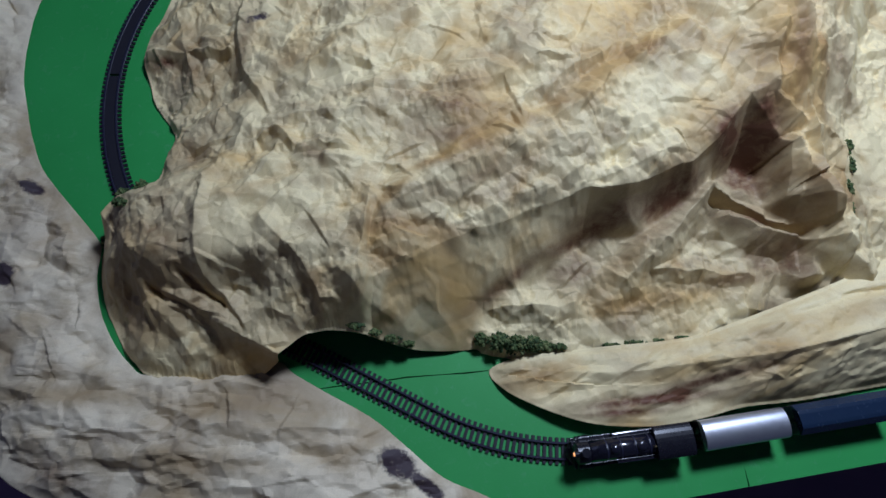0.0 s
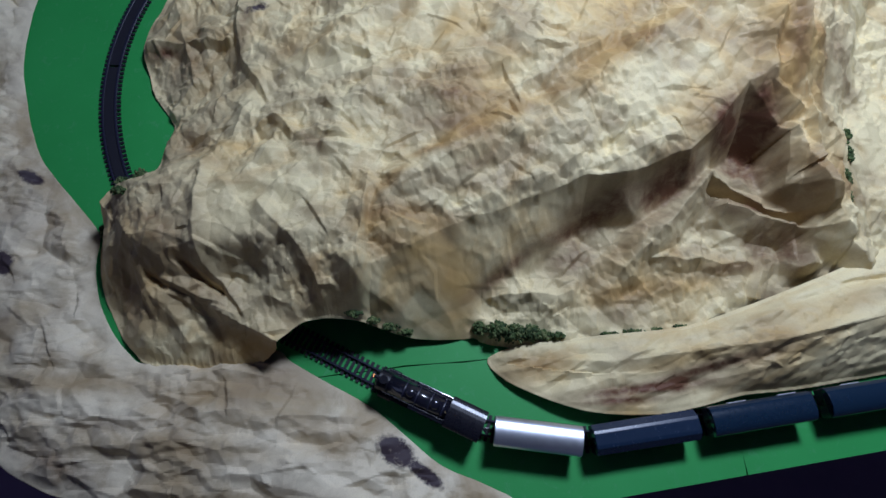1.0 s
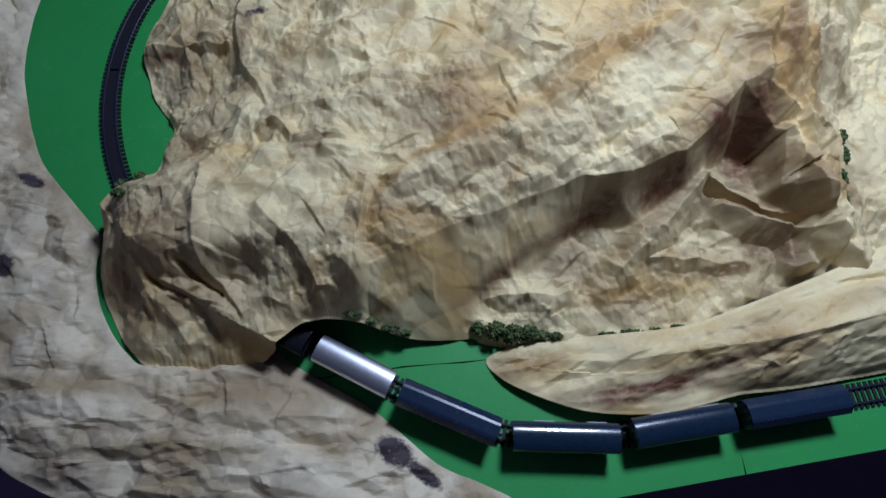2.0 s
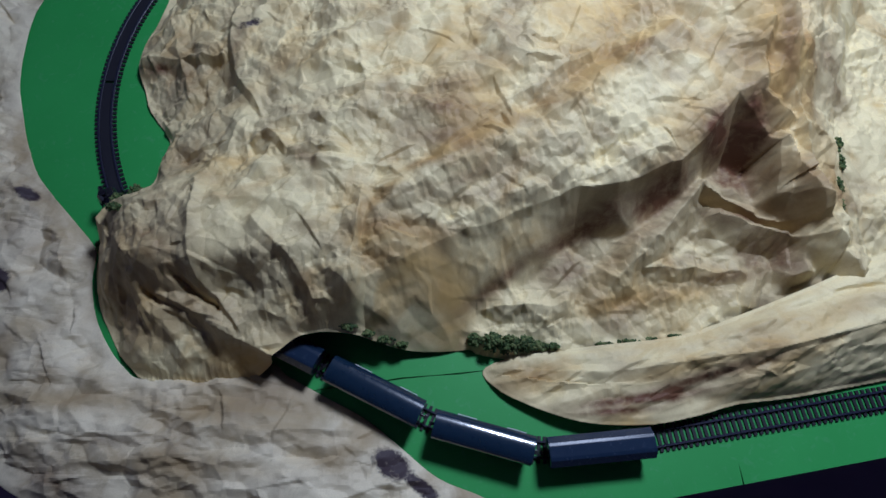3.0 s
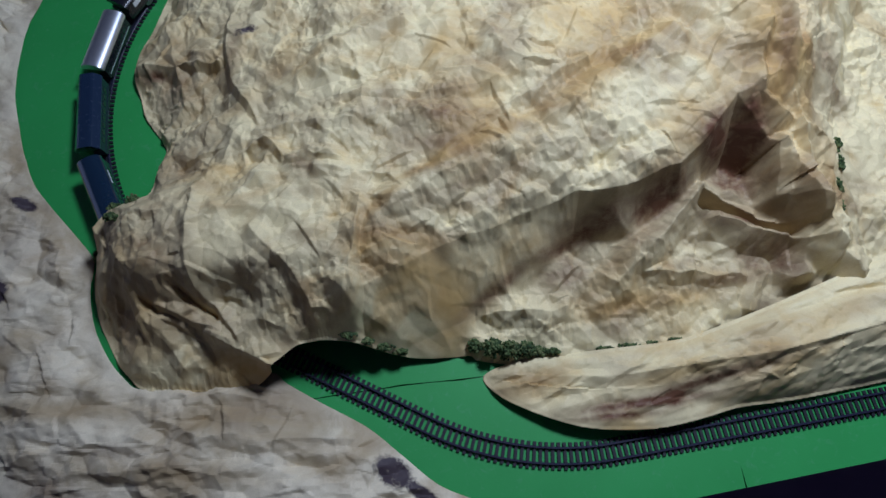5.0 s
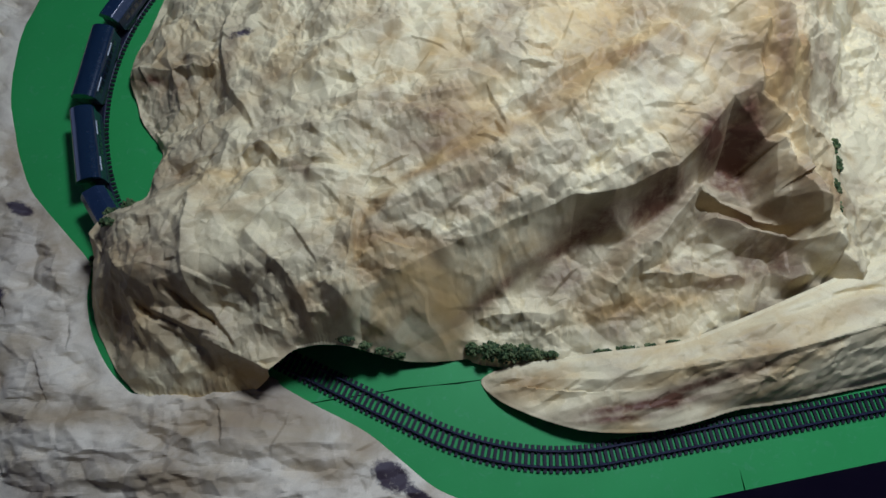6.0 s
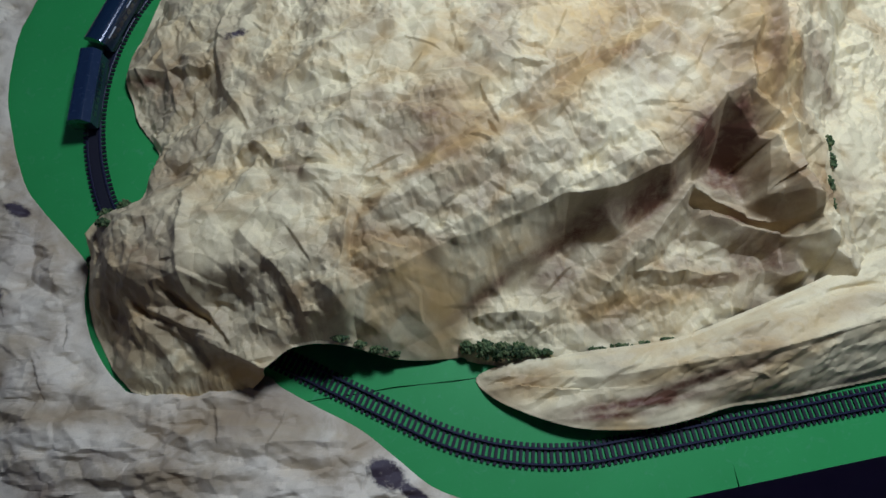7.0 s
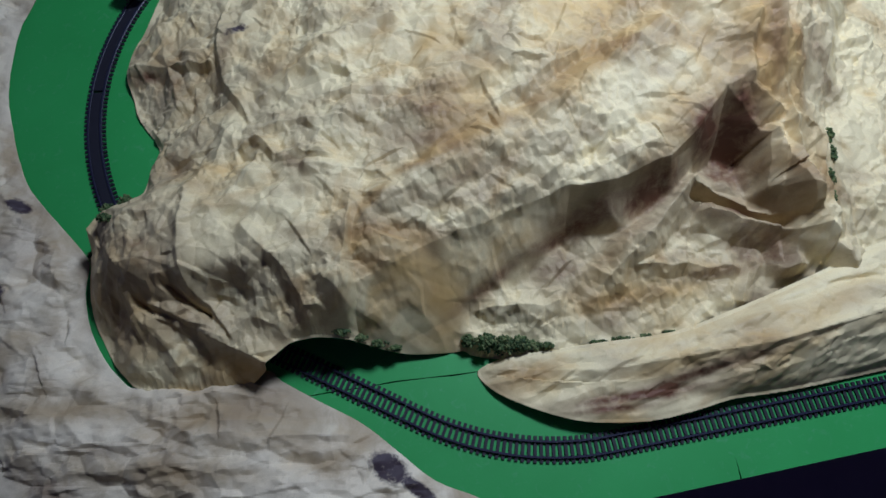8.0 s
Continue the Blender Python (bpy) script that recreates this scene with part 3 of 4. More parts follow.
def mountain_stains_shade(p):
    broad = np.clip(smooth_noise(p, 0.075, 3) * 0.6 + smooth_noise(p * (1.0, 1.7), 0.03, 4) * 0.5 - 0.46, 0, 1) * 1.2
    # brown stains, plus shade painted brown on ridge face, peak, bowl and hollows
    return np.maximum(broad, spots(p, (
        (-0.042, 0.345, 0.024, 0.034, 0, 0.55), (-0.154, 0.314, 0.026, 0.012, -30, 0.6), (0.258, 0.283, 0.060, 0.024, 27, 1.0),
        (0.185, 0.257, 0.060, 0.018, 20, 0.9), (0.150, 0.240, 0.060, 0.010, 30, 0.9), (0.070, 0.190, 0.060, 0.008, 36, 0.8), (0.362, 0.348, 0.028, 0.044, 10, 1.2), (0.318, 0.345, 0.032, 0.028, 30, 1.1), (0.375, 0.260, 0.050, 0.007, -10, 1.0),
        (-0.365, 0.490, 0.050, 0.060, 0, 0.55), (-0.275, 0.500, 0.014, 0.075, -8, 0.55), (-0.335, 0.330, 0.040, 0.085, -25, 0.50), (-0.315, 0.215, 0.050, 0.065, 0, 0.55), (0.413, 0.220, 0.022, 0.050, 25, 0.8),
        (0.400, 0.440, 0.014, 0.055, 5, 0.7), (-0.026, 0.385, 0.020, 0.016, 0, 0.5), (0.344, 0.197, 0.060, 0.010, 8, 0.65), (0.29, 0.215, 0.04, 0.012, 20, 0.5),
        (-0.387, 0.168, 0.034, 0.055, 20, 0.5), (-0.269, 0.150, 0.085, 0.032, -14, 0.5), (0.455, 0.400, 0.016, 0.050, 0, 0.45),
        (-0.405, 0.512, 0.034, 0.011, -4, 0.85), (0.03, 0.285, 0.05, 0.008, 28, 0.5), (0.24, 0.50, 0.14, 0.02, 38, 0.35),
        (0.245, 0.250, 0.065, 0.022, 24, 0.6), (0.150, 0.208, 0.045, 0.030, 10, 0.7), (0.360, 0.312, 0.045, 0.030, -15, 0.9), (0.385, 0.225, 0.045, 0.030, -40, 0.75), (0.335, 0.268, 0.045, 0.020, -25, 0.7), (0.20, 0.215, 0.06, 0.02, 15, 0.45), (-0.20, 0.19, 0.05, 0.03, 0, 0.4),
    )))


def mountain_inks(p):
    return spots(p, ((-0.258, 0.538, 0.030, 0.012, 20, 0.9), (-0.357, 0.497, 0.02, 0.006, 0, 0.5)))


def mountain():
    outline = curve_through(SOUTH_MOUTH + EAST_SIDE + NORTH_SIDE + WEST_MOUTH + WEST_FOOT)
    sheet("paper_mountain", outline, 0.00125, mountain_height, mountain_stains_shade, mountain_inks, PAPER, "crumpled cream and brown stained paper mountain over a railway tunnel", 0.0)


# ---- the berm beside the straight track ----
BERM_FRONT = [(0.049, 0.086, 0.003), (0.071, 0.064, 0.012), (0.109, 0.046, 0.018), (0.147, 0.033, 0.022), (0.185, 0.027, 0.023), (0.243, 0.027, 0.023),
              (0.297, 0.037, 0.022), (0.348, 0.050, 0.016), (0.418, 0.058, 0.009), (0.544, 0.080, 0.005), (0.80, 0.125, 0.004), (1.0, 0.165, 0.004)]
BERM_BACK = [(1.02, 0.32, 0.05), (0.80, 0.30, 0.05), (0.528, 0.222, 0.050), (0.481, 0.201, 0.046), (0.432, 0.181, 0.042), (0.364, 0.155, 0.032), (0.285, 0.129, 0.026),
             (0.194, 0.119, 0.020), (0.140, 0.113, 0.015), (0.095, 0.108, 0.010), (0.060, 0.098, 0.005)]


def berm_height(p, far, near):
    top = highest([
        tent(p, (0.055, 0.092), (0.196, 0.085), 0.006, 0.032, 0.25, 0.45),
        tent(p, (0.196, 0.085), (0.381, 0.108), 0.032, 0.064, 0.30, 0.75),
        tent(p, (0.381, 0.108), (0.600, 0.160), 0.064, 0.076, 0.30, 0.95),
        tent(p, (0.600, 0.160), (1.000, 0.240), 0.076, 0.080, 0.30, 0.95),
    ], 0.004)
    z = -highest([-highest([top, near[:, 2] - 0.001], 0.003), -(near[:, 2] + 0.4 * far + 1.2 * np.maximum(far - 0.004, 0))], 0.003)
    wrinkle = pleats(p, 71, 0.022, 0.20, 4, 0.24, 0.5, 0.6) + shards(p, 75, 0.018, 0.28, 0.26, 0.4)
    wrinkle += shards(p, 79, 0.0075, 0.30, 0.5, 0.6) * patches(p, 0.05, 25, 0.2)
    wrinkle += folds(p, 8, 120, np.array((0.05, 0.03)), np.array((0.65, 0.24)), 0.25, 0.35, 0.25)
    tone = spots(p, ((0.10, 0.075, 0.04, 0.02, 10, 0.6), (0.30, 0.095, 0.10, 0.010, 14, 0.6), (0.46, 0.15, 0.05, 0.012, 30, 0.8), (0.55, 0.14, 0.06, 0.01, 12, 0.7)))
    return z + wrinkle * np.clip(0.1 + far / 0.02, 0, 1), tone


def berm_stains(p):
    broad = np.clip(smooth_noise(p, 0.07, 23) * 0.6 + smooth_noise(p, 0.03, 24) * 0.5 - 0.55, 0, 1)
    return np.maximum(broad, spots(p, ((0.235, 0.056, 0.09, 0.008, 7, 1.1), (0.268, 0.062, 0.024, 0.012, 10, 1.2), (0.30, 0.078, 0.10, 0.008, 16, 0.9), (0.20, 0.042, 0.06, 0.006, 4, 0.9), (0.10, 0.083, 0.04, 0.012, 10, 0.35), (0.50, 0.16, 0.05, 0.01, 15, 0.3))))


def berm():
    sheet("paper_berm", curve_through(BERM_FRONT + BERM_BACK), 0.0015, berm_height, berm_stains, lambda p: np.zeros(len(p)), PAPER,
          "long crumpled cream paper berm streaked with brown beside the track")


# ---- the apron of paper round the outside of the track ----
APRON_TRACK = [(-0.60, 0.95), (-0.610, 0.72), (-0.626, 0.628), (-0.626, 0.570), (-0.620, 0.515), (-0.604, 0.462), (-0.585, 0.411), (-0.560, 0.362),
               (-0.534, 0.330), (-0.500, 0.296), (-0.462, 0.257), (-0.452, 0.241), (-0.450, 0.205), (-0.440, 0.168), (-0.428, 0.143), (-0.409, 0.115), (-0.388, 0.094)]
APRON_FRONT = [(-0.366, 0.081), (-0.33, 0.100), (-0.215, 0.100), (-0.189, 0.085), (-0.146, 0.062), (-0.091, 0.034), (-0.051, 0.004), (-0.005, -0.031), (0.046, -0.051), (0.085, -0.075), (0.07, -0.13)]
APRON_OUTER = [(-0.10, -0.165), (-0.30, -0.125), (-0.411, -0.076), (-0.446, -0.066), (-0.480, -0.052), (-0.508, -0.037), (-0.530, -0.014), (-0.546, 0.018), (-0.62, 0.12), (-0.80, 0.35), (-0.95, 0.60), (-0.95, 0.98)]


def apron_height(p, far, near):
    top = 0.010 + 0.018 * smooth_noise(p, 0.16, 41)
    z = -highest([-top, -(0.002 + 0.30 * far)], 0.003)
    flow = np.clip(0.5 - 4.0 * (p[:, 1] - 0.12), 0, 1)
    w = (1 - flow) * shards(p, 91, 0.036, 0.36, 2.2, 0.7) + flow * shards(p, 93, 0.030, 0.52, 0.02, 0.45)
    w += shards(p, 95, 0.021, 0.50, 2.95, 0.5) * patches(p, 0.08, 16, 0.5) + pleats(p, 191, 0.022, 0.16, 4, -0.2, 1.4)
    w += shards(p, 97, 0.0095, 0.36, 0.2, 0.6) * patches(p, 0.06, 18, 0.3)
    w += folds(p, 6, 560, np.array((-0.72, -0.10)), np.array((0.08, 0.70)), -0.1, 0.7, 0.26)
    tone = spots(p, ((-0.44, 0.055, 0.11, 0.014, 0, 0.9), (-0.25, 0.050, 0.07, 0.018, -5, 0.7), (-0.30, -0.015, 0.11, 0.014, -4, 0.7), (-0.15, 0.0, 0.06, 0.02, -25, 0.6), (-0.52, 0.13, 0.05, 0.02, 30, 0.6), (-0.22, -0.075, 0.08, 0.015, 5, 0.7), (-0.58, 0.30, 0.02, 0.05, 20, 0.5)))
    return np.maximum(z + w * np.clip(0.1 + far / 0.03, 0, 1), 0.001), tone


def apron_stains(p):
    broad = np.clip(smooth_noise(p, 0.08, 43) * 0.6 + smooth_noise(p, 0.03, 44) * 0.5 - 0.58, 0, 1)
    return np.maximum(broad, spots(p, ((-0.377, 0.009, 0.05, 0.008, 0, 0.4), (-0.441, -0.035, 0.06, 0.02, -20, 0.6))))


def apron_inks(p):
    return spots(p, ((-0.058, -0.016, 0.030, 0.019, -32, 1.3), (-0.024, -0.040, 0.032, 0.010, -34, 1.3), (-0.561, 0.202, 0.018, 0.020, 0, 1.3),
                     (-0.558, 0.324, 0.020, 0.012, -30, 1.2), (-0.377, 0.012, 0.040, 0.006, 3, 0.55)))


def apron():
    sheet("paper_apron", curve_through([(x, y, 0.002) for x, y in APRON_TRACK + APRON_FRONT + APRON_OUTER], 4), 0.0018, apron_height, apron_stains, apron_inks, APRON_PAPER,
          "crumpled pale grey-cream paper ground with dark ink stains")


# ---- track ----
TIE_TOP, RAIL_TOP = 0.0026, 0.0056


def tie_mesh():
    bm = box(bmesh.new(), -0.0019, 0.0019, -0.0150, 0.0150, 0.0002, TIE_TOP)
    for side in (-1, 1):
        for out in (-1, 1):
            y = side * 0.00875 + out * 0.0019
            box(bm, -0.0012, 0.0012, y - 0.0006, y + 0.0006, TIE_TOP, TIE_TOP + 0.0009)
    me = bpy.data.meshes.new("tie")
    bm.to_mesh(me)
    bm.free()
    me.materials.append(TIE)
    return me


def sweep(bm, s0, s1, offset, profile, n):
    """A profile of (across, up) swept along the track."""
    rings = []
    for i in range(n + 1):
        x, y, h = along(s0 + (s1 - s0) * i / n)
        rings.append([bm.verts.new((x - math.sin(h) * (offset + u), y + math.cos(h) * (offset + u), v)) for u, v in profile])
    for a, b in zip(rings, rings[1:]):
        for i in range(len(profile)):
            j = (i + 1) % len(profile)
            bm.faces.new((a[i], a[j], b[j], b[i]))
    bm.faces.new(rings[0])
    bm.faces.new(rings[-1][::-1])
    bmesh.ops.recalc_face_normals(bm, faces=bm.faces)
    return bm


RAIL_SHAPE = [(-0.0015, TIE_TOP), (0.0015, TIE_TOP), (0.0005, TIE_TOP + 0.0009), (0.0008, RAIL_TOP - 0.0008), (0.0008, RAIL_TOP), (-0.0008, RAIL_TOP), (-0.0008, RAIL_TOP - 0.0008), (-0.0005, TIE_TOP + 0.0009)]
JOINER_SHAPE = [(-0.0022, TIE_TOP), (0.0022, TIE_TOP), (0.0022, TIE_TOP + 0.0012), (0.0013, RAIL_TOP - 0.0009), (-0.0013, RAIL_TOP - 0.0009), (-0.0022, TIE_TOP + 0.0012)]


def track():
    me = tie_mesh()
    joints = [-0.42, -0.19, 0.04, 0.255, 0.425, 0.655, 0.88, 1.10, 1.34, 1.56, 1.78, 2.0, 2.24]
    for s0, s1 in zip(joints, joints[1:]):
        curved = s1 > 0.41 and s0 < 1.97
        t = thing("track_section", ("curved" if curved else "straight") + " black plastic model railway track with dark rails on green board", "model track", "railway track")
        n = round((s1 - s0) / 0.0071)
        for i in range(n):
            x, y, h = along(s0 + (s1 - s0) * (i + 0.5) / n)
            tie = new("tie", me)
            tie.parent = t
            tie.matrix_local = pose(x, y, 0, 0, 0, math.degrees(h) + random.uniform(-0.8, 0.8))
        for side in (-1, 1):
            part("rail", sweep(bmesh.new(), s0 + 0.0003, s1 - 0.0003, side * 0.00875, RAIL_SHAPE, 24 if curved else 2), RAIL, t, "dark metal rail")
            if side > 0 and 0.8 < s0 < 1.9:
                bed = [(-0.0068, 0.0027), (0.0068, 0.0027), (0.0062, 0.0046), (-0.0062, 0.0046)]
                part("track_insert", sweep(bmesh.new(), s0 + 0.002, s1 - 0.002, 0.0, bed, 24), TIE, t, "solid black strip between the rails")
            part("rail_joiner", sweep(bmesh.new(), s1 - 0.006, s1 - 0.0005, side * 0.00875, JOINER_SHAPE, 2), RAIL, t, "metal rail joiner")


# ---- trees and foliage ----
def bush(x, y, z, sx, sy, sz, n, seed, turn=0.0):
    rng = random.Random(seed)
    bm = bmesh.new()
    for _ in range(n):
        a, r, h = rng.uniform(0, 6.283), math.sqrt(rng.random()), rng.random()
        r *= 1 - 0.6 * h * h
        at = Vector((sx * r * math.cos(a), sy * r * math.sin(a), sz * h))
        size = rng.uniform(0.0012, 0.0030)
        b = bmesh.new()
        bmesh.ops.create_icosphere(b, subdivisions=1, radius=size)
        for v in b.verts:
            v.co *= rng.uniform(0.55, 1.25)
        bmesh.ops.transform(b, matrix=Matrix.Translation(at), verts=b.verts)
        absorb(bm, b)
    ob = part("bush", bm, LEAF)
    ob.matrix_world = pose(x, y, z, 0, 0, turn)
    return tagged(ob, "dark green foam foliage clump at the paper edge", "bush", "bushes")


def bushes(ground):
    rows = (
        (0.040, 0.126, 0.010, 0.009, 0.012, 90), (0.060, 0.122, 0.014, 0.012, 0.015, 170), (0.080, 0.120, 0.015, 0.013, 0.016, 190), (0.101, 0.121, 0.014, 0.011, 0.015, 160),
        (0.119, 0.119, 0.012, 0.007, 0.010, 80), (0.134, 0.118, 0.009, 0.004, 0.007, 40),
        (-0.106, 0.131, 0.011, 0.004, 0.005, 60), (-0.088, 0.127, 0.011, 0.004, 0.005, 60), (-0.068, 0.122, 0.013, 0.005, 0.006, 80), (-0.050, 0.118, 0.010, 0.004, 0.006, 56),
        (-0.393, 0.288, 0.010, 0.006, 0.007, 56), (-0.375, 0.298, 0.008, 0.009, 0.008, 64), (-0.389, 0.272, 0.013, 0.006, 0.007, 70),
        (-0.384, 0.362, 0.005, 0.012, 0.008, 44), (-0.379, 0.335, 0.006, 0.008, 0.008, 36), (-0.441, 0.246, 0.004, 0.010, 0.008, 40),
        (0.505, 0.367, 0.004, 0.012, 0.006, 40), (0.500, 0.340, 0.005, 0.012, 0.006, 44), (0.492, 0.308, 0.004, 0.012, 0.006, 40), (0.485, 0.280, 0.003, 0.009, 0.005, 30),
        (0.197, 0.1205, 0.014, 0.0018, 0.003, 40), (0.226, 0.1235, 0.015, 0.0018, 0.003, 44), (0.256, 0.1265, 0.015, 0.0018, 0.003, 44), (0.281, 0.1295, 0.010, 0.0018, 0.003, 30),
    )
    for n, (x, y, sx, sy, sz, count) in enumerate(rows):
        bush(x, y, ground(x, y) - 0.001, sx, sy, sz, count, 300 + n)


# ---- train ----
def wheelset(parent, x):
    w = bmesh.new()
    for side in (-1, 1):
        rod(w, (x, side * 0.0078, 0.0048), (x, side * 0.0100, 0.0048), 0.0048, sides=18)
    rod(w, (x, -0.0078, 0.0048), (x, 0.0078, 0.0048), 0.0012, sides=8)
    part("wheelset", w, STEEL, parent, "steel wheels and axle")


def truck(parent, x):
    bm = bmesh.new()
    for side in (-1, 1):
        prism(bm, [(side * 0.0122 - 0.001, 0.003), (side * 0.0122 + 0.001, 0.003), (side * 0.0122 + 0.001, 0.0075), (side * 0.0122 - 0.001, 0.0075)], x - 0.013, x + 0.013, 0.0004)
    box(bm, x - 0.003, x + 0.003, -0.0122, 0.0122, 0.005, 0.0085)
    t = part("truck", bm, BLACK, parent, "black four-wheel truck")
    wheelset(t, x - 0.0085)
    wheelset(t, x + 0.0085)


def coupler(parent, x, out):
    bm = box(bmesh.new(), min(x, x + out * 0.006), max(x, x + out * 0.006), -0.0015, 0.0015, 0.0085, 0.0105, 0.0003)
    box(bm, *(sorted((x + out * 0.0045, x + out * 0.0075))), -0.0028, 0.0028, 0.0075, 0.0115, 0.0004)
    part("coupler", bm, BLACK, parent, "black plastic coupler")


def round_roof(w, eave, top, n=26):
    """An arched roof profile."""
    return [(w * math.cos(math.pi * i / n), eave + (top - eave) * max(0.0, math.sin(math.pi * i / n)) ** 0.85) for i in range(n + 1)]


def car(name, length, shape, roof_mat, body_mat, label):
    c = thing(name, label, "train car", "cars of the train")
    half, w, eave, top = length / 2, 0.0165, 0.0285, 0.0395
    body = box(bmesh.new(), -half + 0.002, half - 0.002, -w + 0.0008, w - 0.0008, 0.0105, eave + 0.0004, 0.0006)
    b = part("body", body, body_mat, c)
    if shape == "round":
        profile = round_roof(w, eave, top)
    else:
        profile = [(w, eave), (w, eave + 0.0018), (0.0095, top - 0.0012), (0.0060, top - 0.0004), (-0.0060, top - 0.0004), (-0.0095, top - 0.0012), (-w, eave + 0.0018), (-w, eave)]
    r = part("roof", prism(bmesh.new(), profile, -half, half, 0.0005), roof_mat, c, smooth=False)
    if shape == "round":
        r.data.polygons.foreach_set("use_smooth", [len(p.vertices) == 4 for p in r.data.polygons])
    part("underframe", box(bmesh.new(), -half + 0.004, half - 0.004, -0.010, 0.010, 0.0080, 0.0106, 0.0004), BLACK, c, "black underframe")
    for x in (-half + 0.021, half - 0.021):
        truck(c, x)
    for out in (-1, 1):
        coupler(c, out * (half - 0.001), out)
        end = box(bmesh.new(), *(sorted((out * (half - 0.0022), out * (half - 0.0012)))), -0.004, 0.004, 0.0115, 0.0265, 0.0003)
        part("end_door", end, BLACK, c, "dark end door")
    count = int((length - 0.024) / 0.0115)
    for side in (-1, 1):
        for i in range(count):
            x = (i - (count - 1) / 2) * 0.0115
            pane = box(bmesh.new(), x - 0.0038, x + 0.0038, *(sorted((side * (w - 0.0009), side * (w - 0.0004)))), 0.0185, 0.0250, 0.0002)
            part("window", pane, BOILER, b, "glossy dark window pane")
        if roof_mat is TEAL and side < 0:
            for at in (-0.30, 0.20):
                x = at * length
                bar = box(bmesh.new(), x - 0.011, x + 0.011, *(sorted((side * (w + 0.0001), side * (w + 0.0007)))), eave + 0.0002, eave + 0.0018)
                part("name_bar", bar, WHITE, b, "plain white printed bar")
        strip = box(bmesh.new(), -half + 0.006, half - 0.006, *(sorted((side * (w - 0.0009), side * (w - 0.0003)))), 0.0135, 0.0148)
        part("trim_strip", strip, SILVER if roof_mat is SILVER else RAIL, b, "thin side trim")
    return c


def locomotive():
    e = thing("locomotive", "glossy black steam locomotive with a lit orange headlamp", "locomotive")
    f, r = 0.0665, -0.0665
    part("frame", box(bmesh.new(), r + 0.004, f - 0.004, -0.0125, 0.0125, 0.0075, 0.0118, 0.0005), BLACK, e)
    part("running_board", box(bmesh.new(), r + 0.030, f - 0.010, -0.0162, 0.0162, 0.0150, 0.0163, 0.0004), BLACK, e)
    boiler = rod(bmesh.new(), (-0.030, 0, 0.0258), (f - 0.017, 0, 0.0258), 0.0112, sides=40)
    part("boiler", boiler, BOILER, e, "glossy black boiler", True).data.polygons.foreach_set("use_smooth", [True] * 42)
    smoke = rod(bmesh.new(), (f - 0.017, 0, 0.0258), (f - 0.004, 0, 0.0258), 0.0120, sides=40)
    rod(smoke, (f - 0.004, 0, 0.0258), (f - 0.002, 0, 0.0258), 0.0105, 0.0085, 40)
    part("smokebox", smoke, BLACK, e, "black smokebox with door")
    for x in (-0.018, -0.002, 0.014, 0.030):
        part("boiler_band", rod(bmesh.new(), (x - 0.0007, 0, 0.0258), (x + 0.0007, 0, 0.0258), 0.0116, sides=40), RAIL, e, "metal boiler band")
    part("chimney", rod(rod(bmesh.new(), (f - 0.011, 0, 0.035), (f - 0.011, 0, 0.0425), 0.0036, 0.0042, 20), (f - 0.011, 0, 0.0425), (f - 0.011, 0, 0.0436), 0.0050, sides=20), BLACK, e, "black chimney")
    for x, rad in ((0.022, 0.0052), (-0.008, 0.0058)):
        dome = rod(bmesh.new(), (x, 0, 0.034), (x, 0, 0.0385), rad, sides=20)
        ball(dome, (x, 0, 0.0385), rad, 1, 1, 0.55)
        part("dome", dome, BOILER, e, "glossy black dome", True)
    part("whistle", rod(bmesh.new(), (-0.022, 0.003, 0.036), (-0.022, 0.003, 0.0405), 0.0009, sides=8), BRASS, e, "small brass whistle")
    for side in (-1, 1):
        tank = box(bmesh.new(), -0.028, 0.020, *(sorted((side * 0.0108, side * 0.0160))), 0.0163, 0.0285, 0.0010)
        part("side_tank", tank, BOILER, e, "glossy black side tank")
        cyl = rod(bmesh.new(), (f - 0.024, side * 0.0138, 0.0095), (f - 0.008, side * 0.0138, 0.0095), 0.0042, sides=18)
        part("cylinder", cyl, BLACK, e, "black steam cylinder")
        part("side_rod", box(bmesh.new(), -0.026, 0.024, *(sorted((side * 0.0128, side * 0.0140))), 0.0055, 0.0072), STEEL, e, "steel side rod")
        part("handrail", rod(bmesh.new(), (-0.026, side * 0.0118, 0.0310), (f - 0.008, side * 0.0118, 0.0310), 0.0004, sides=8), BLACK, e, "thin black handrail")
        for x in (-0.024, 0.0, 0.024):
            w = rod(bmesh.new(), (x, side * 0.0088, 0.0072), (x, side * 0.0112, 0.0072), 0.0072, sides=24)
            part("drive_wheel", w, STEEL, e, "driving wheel")
    cab = box(bmesh.new(), r + 0.003, -0.028, -0.0160, 0.0160, 0.0118, 0.0335, 0.0008)
    body = part("cab", cab, BLACK, e, "black cab")
    for side in (-1, 1):
        # white pane: the bright highlight on the window is put into its colour
        part("cab_window", box(bmesh.new(), -0.052, -0.038, *(sorted((side * 0.0158, side * 0.0164))), 0.0225, 0.0305, 0.0002), WHITE, body, "cab window with its bright highlight painted white")
    part("cab_roof", prism(bmesh.new(), round_roof(0.0180, 0.0330, 0.0405, 12), r, -0.024, 0.0005), BLACK, e, "dark arched cab roof")
    part("bunker", box(bmesh.new(), r + 0.0005, r + 0.006, -0.0150, 0.0150, 0.0118, 0.0240, 0.0006), BLACK, e, "black rear bunker")
    lamp_body = rod(bmesh.new(), (f - 0.004, 0, 0.0375), (f + 0.001, 0, 0.0375), 0.0030, sides=18)
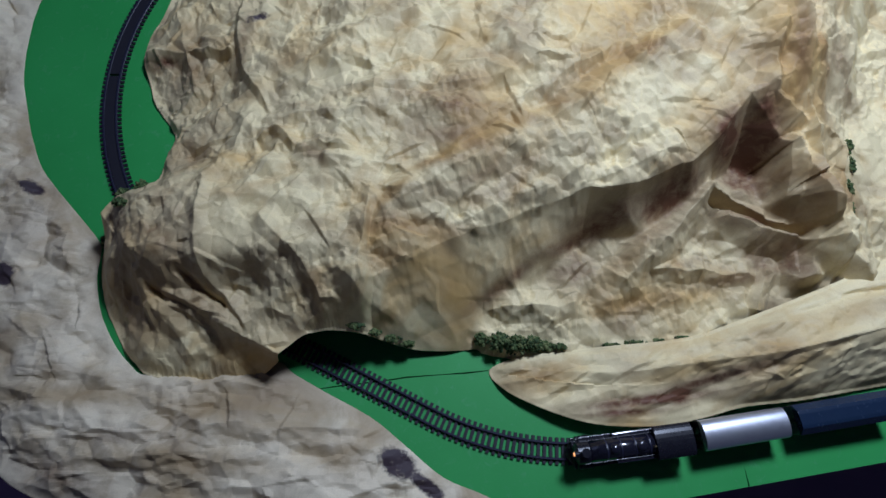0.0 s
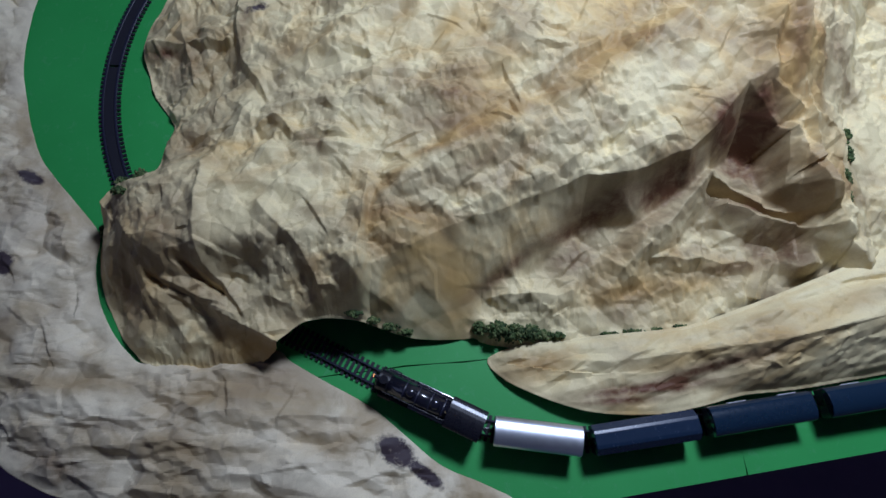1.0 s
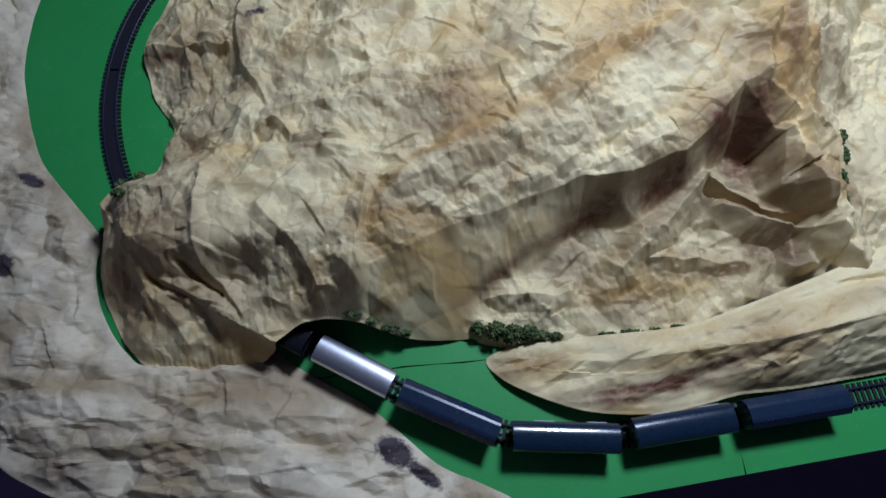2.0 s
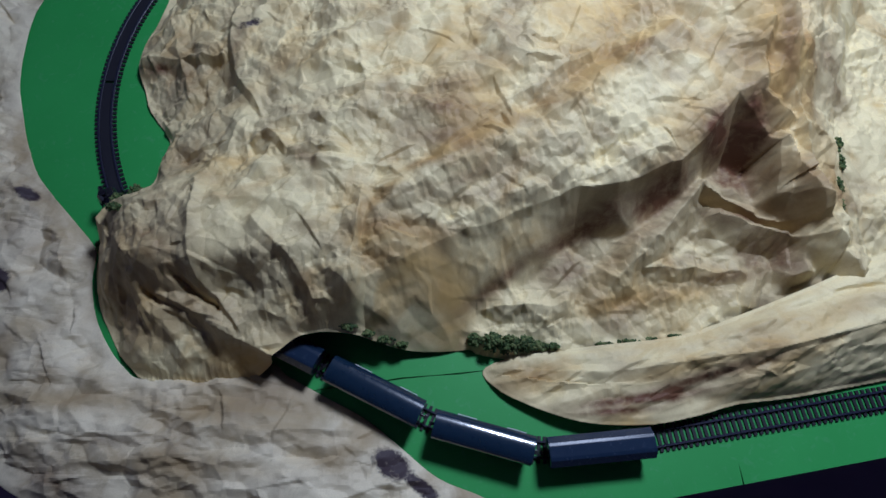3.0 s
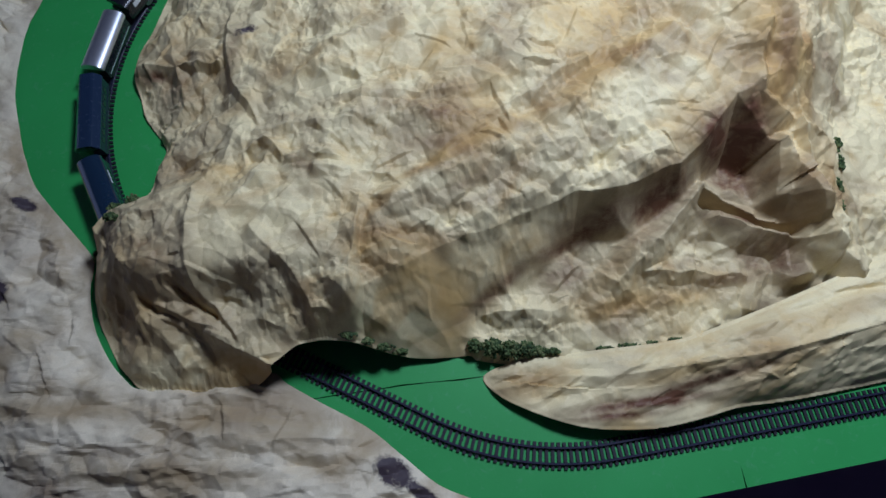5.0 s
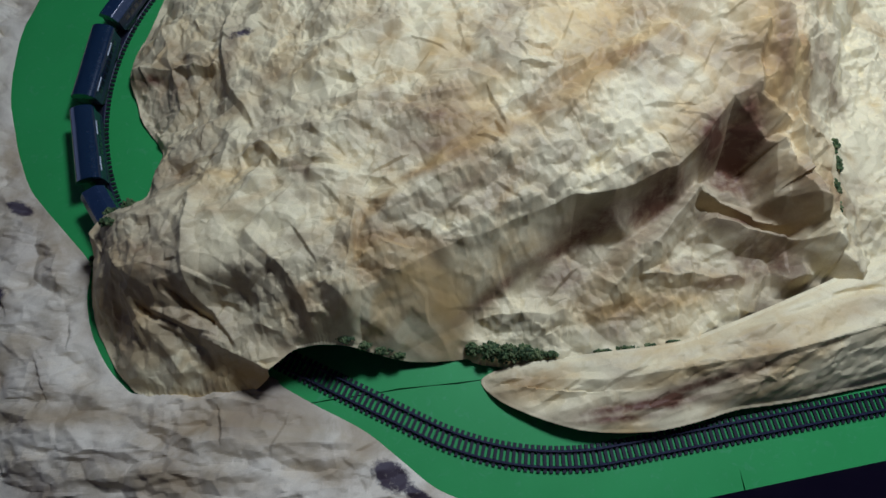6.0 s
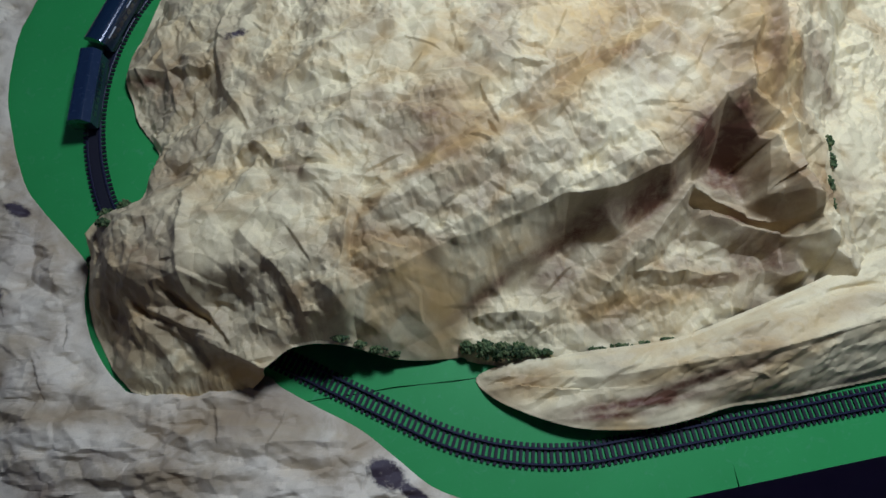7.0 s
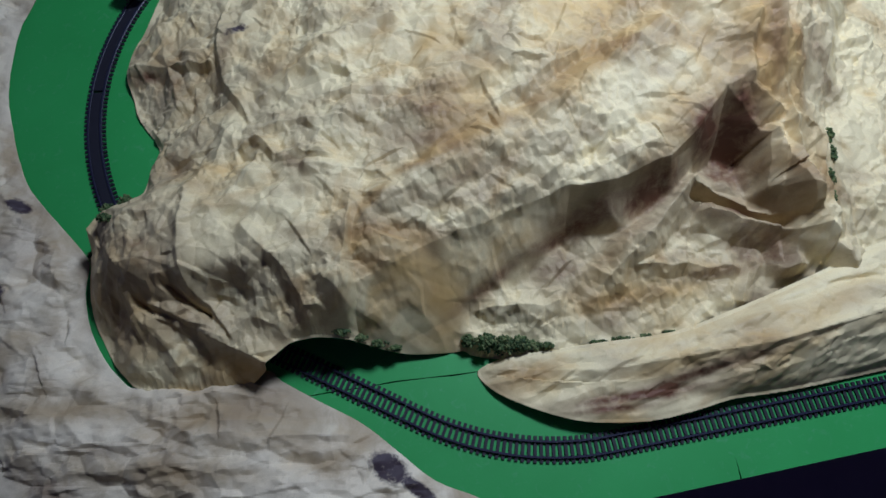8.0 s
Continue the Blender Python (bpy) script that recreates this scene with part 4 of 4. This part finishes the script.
    h = part("headlamp", lamp_body, BLACK, e, "black headlamp case")
    part("bulb", ball(bmesh.new(), (f + 0.001, 0, 0.0375), 0.0024, 0.6, 1, 1, 8), GLOW, h, "glowing orange bulb")
    part("pilot_beam", box(bmesh.new(), f - 0.005, f - 0.002, -0.0165, 0.0165, 0.0085, 0.0150, 0.0005), BLACK, e, "black pilot beam")
    cow = bmesh.new()
    for i in range(-4, 5):
        rod(cow, (f - 0.003, i * 0.0034, 0.0105), (f + 0.005 - abs(i) * 0.0009, i * 0.0016, 0.0025), 0.0007, sides=6)
    part("pilot", cow, BLACK, e, "black barred pilot")
    coupler(e, r + 0.001, -1)
    return e


# nose of the locomotive along the track, at some seconds
NOSE = ((0.0, 0.467), (1.0, 0.699), (1.5, 0.809), (3.0, 1.144), (3.5, 1.255), (4.0, 1.372), (4.5, 1.484), (6.0, 1.820), (7.0, 2.048), (8.0, 2.276))


def ride(front, length):
    """Rows for a vehicle whose front end runs that far behind the locomotive's nose."""
    rows = []
    for i in range(33):
        t = i * 0.25
        s = float(np.interp(t, [a for a, _ in NOSE], [b for _, b in NOSE])) - front
        reach = 0.021
        ax, ay, _ = along(s - reach)
        bx, by, _ = along(s - length + reach)
        dx, dy = ax - bx, ay - by
        turn = math.degrees(math.atan2(dy, dx))
        rows.append((t, pose((ax + bx) / 2, (ay + by) / 2, RAIL_TOP, 0, 0, turn)))
    return rows


room()
table()
boards()
mountain()
berm()
apron()


def ground(x, y):
    """Height of the paper over a place."""
    under = [bpy.data.objects[name].ray_cast((x, y, 0.5), (0, 0, -1)) for name in ("paper_mountain", "paper_berm")]
    return max([row[1].z for row in under if row[0]], default=0.0)


bpy.context.view_layer.update()
bushes(ground)
track()
TRAIN = (
    (locomotive(), 0.0, 0.133),
    (car("baggage_car", 0.097, "round", SILVER, BLACK, "short baggage car with a bright silver arched roof"), 0.146, 0.097),
    (car("box_car", 0.118, "facet", SLATE, NAVY, "blue-grey box car with a faceted flat roof"), 0.256, 0.118),
    (car("passenger_coach", 0.118, "round", TEAL, NAVY, "glossy dark slate-blue coach with an arched roof"), 0.390, 0.118),
    (car("passenger_coach", 0.114, "round", TEAL, NAVY, "glossy dark slate-blue coach with an arched roof"), 0.526, 0.114),
    (car("box_car", 0.118, "facet", SLATE, NAVY, "blue-grey box car with a faceted flat roof at the train's end"), 0.656, 0.118),
)


def motions():
    for vehicle, front, length in TRAIN:
        walk(vehicle, ride(front, length))


motions()
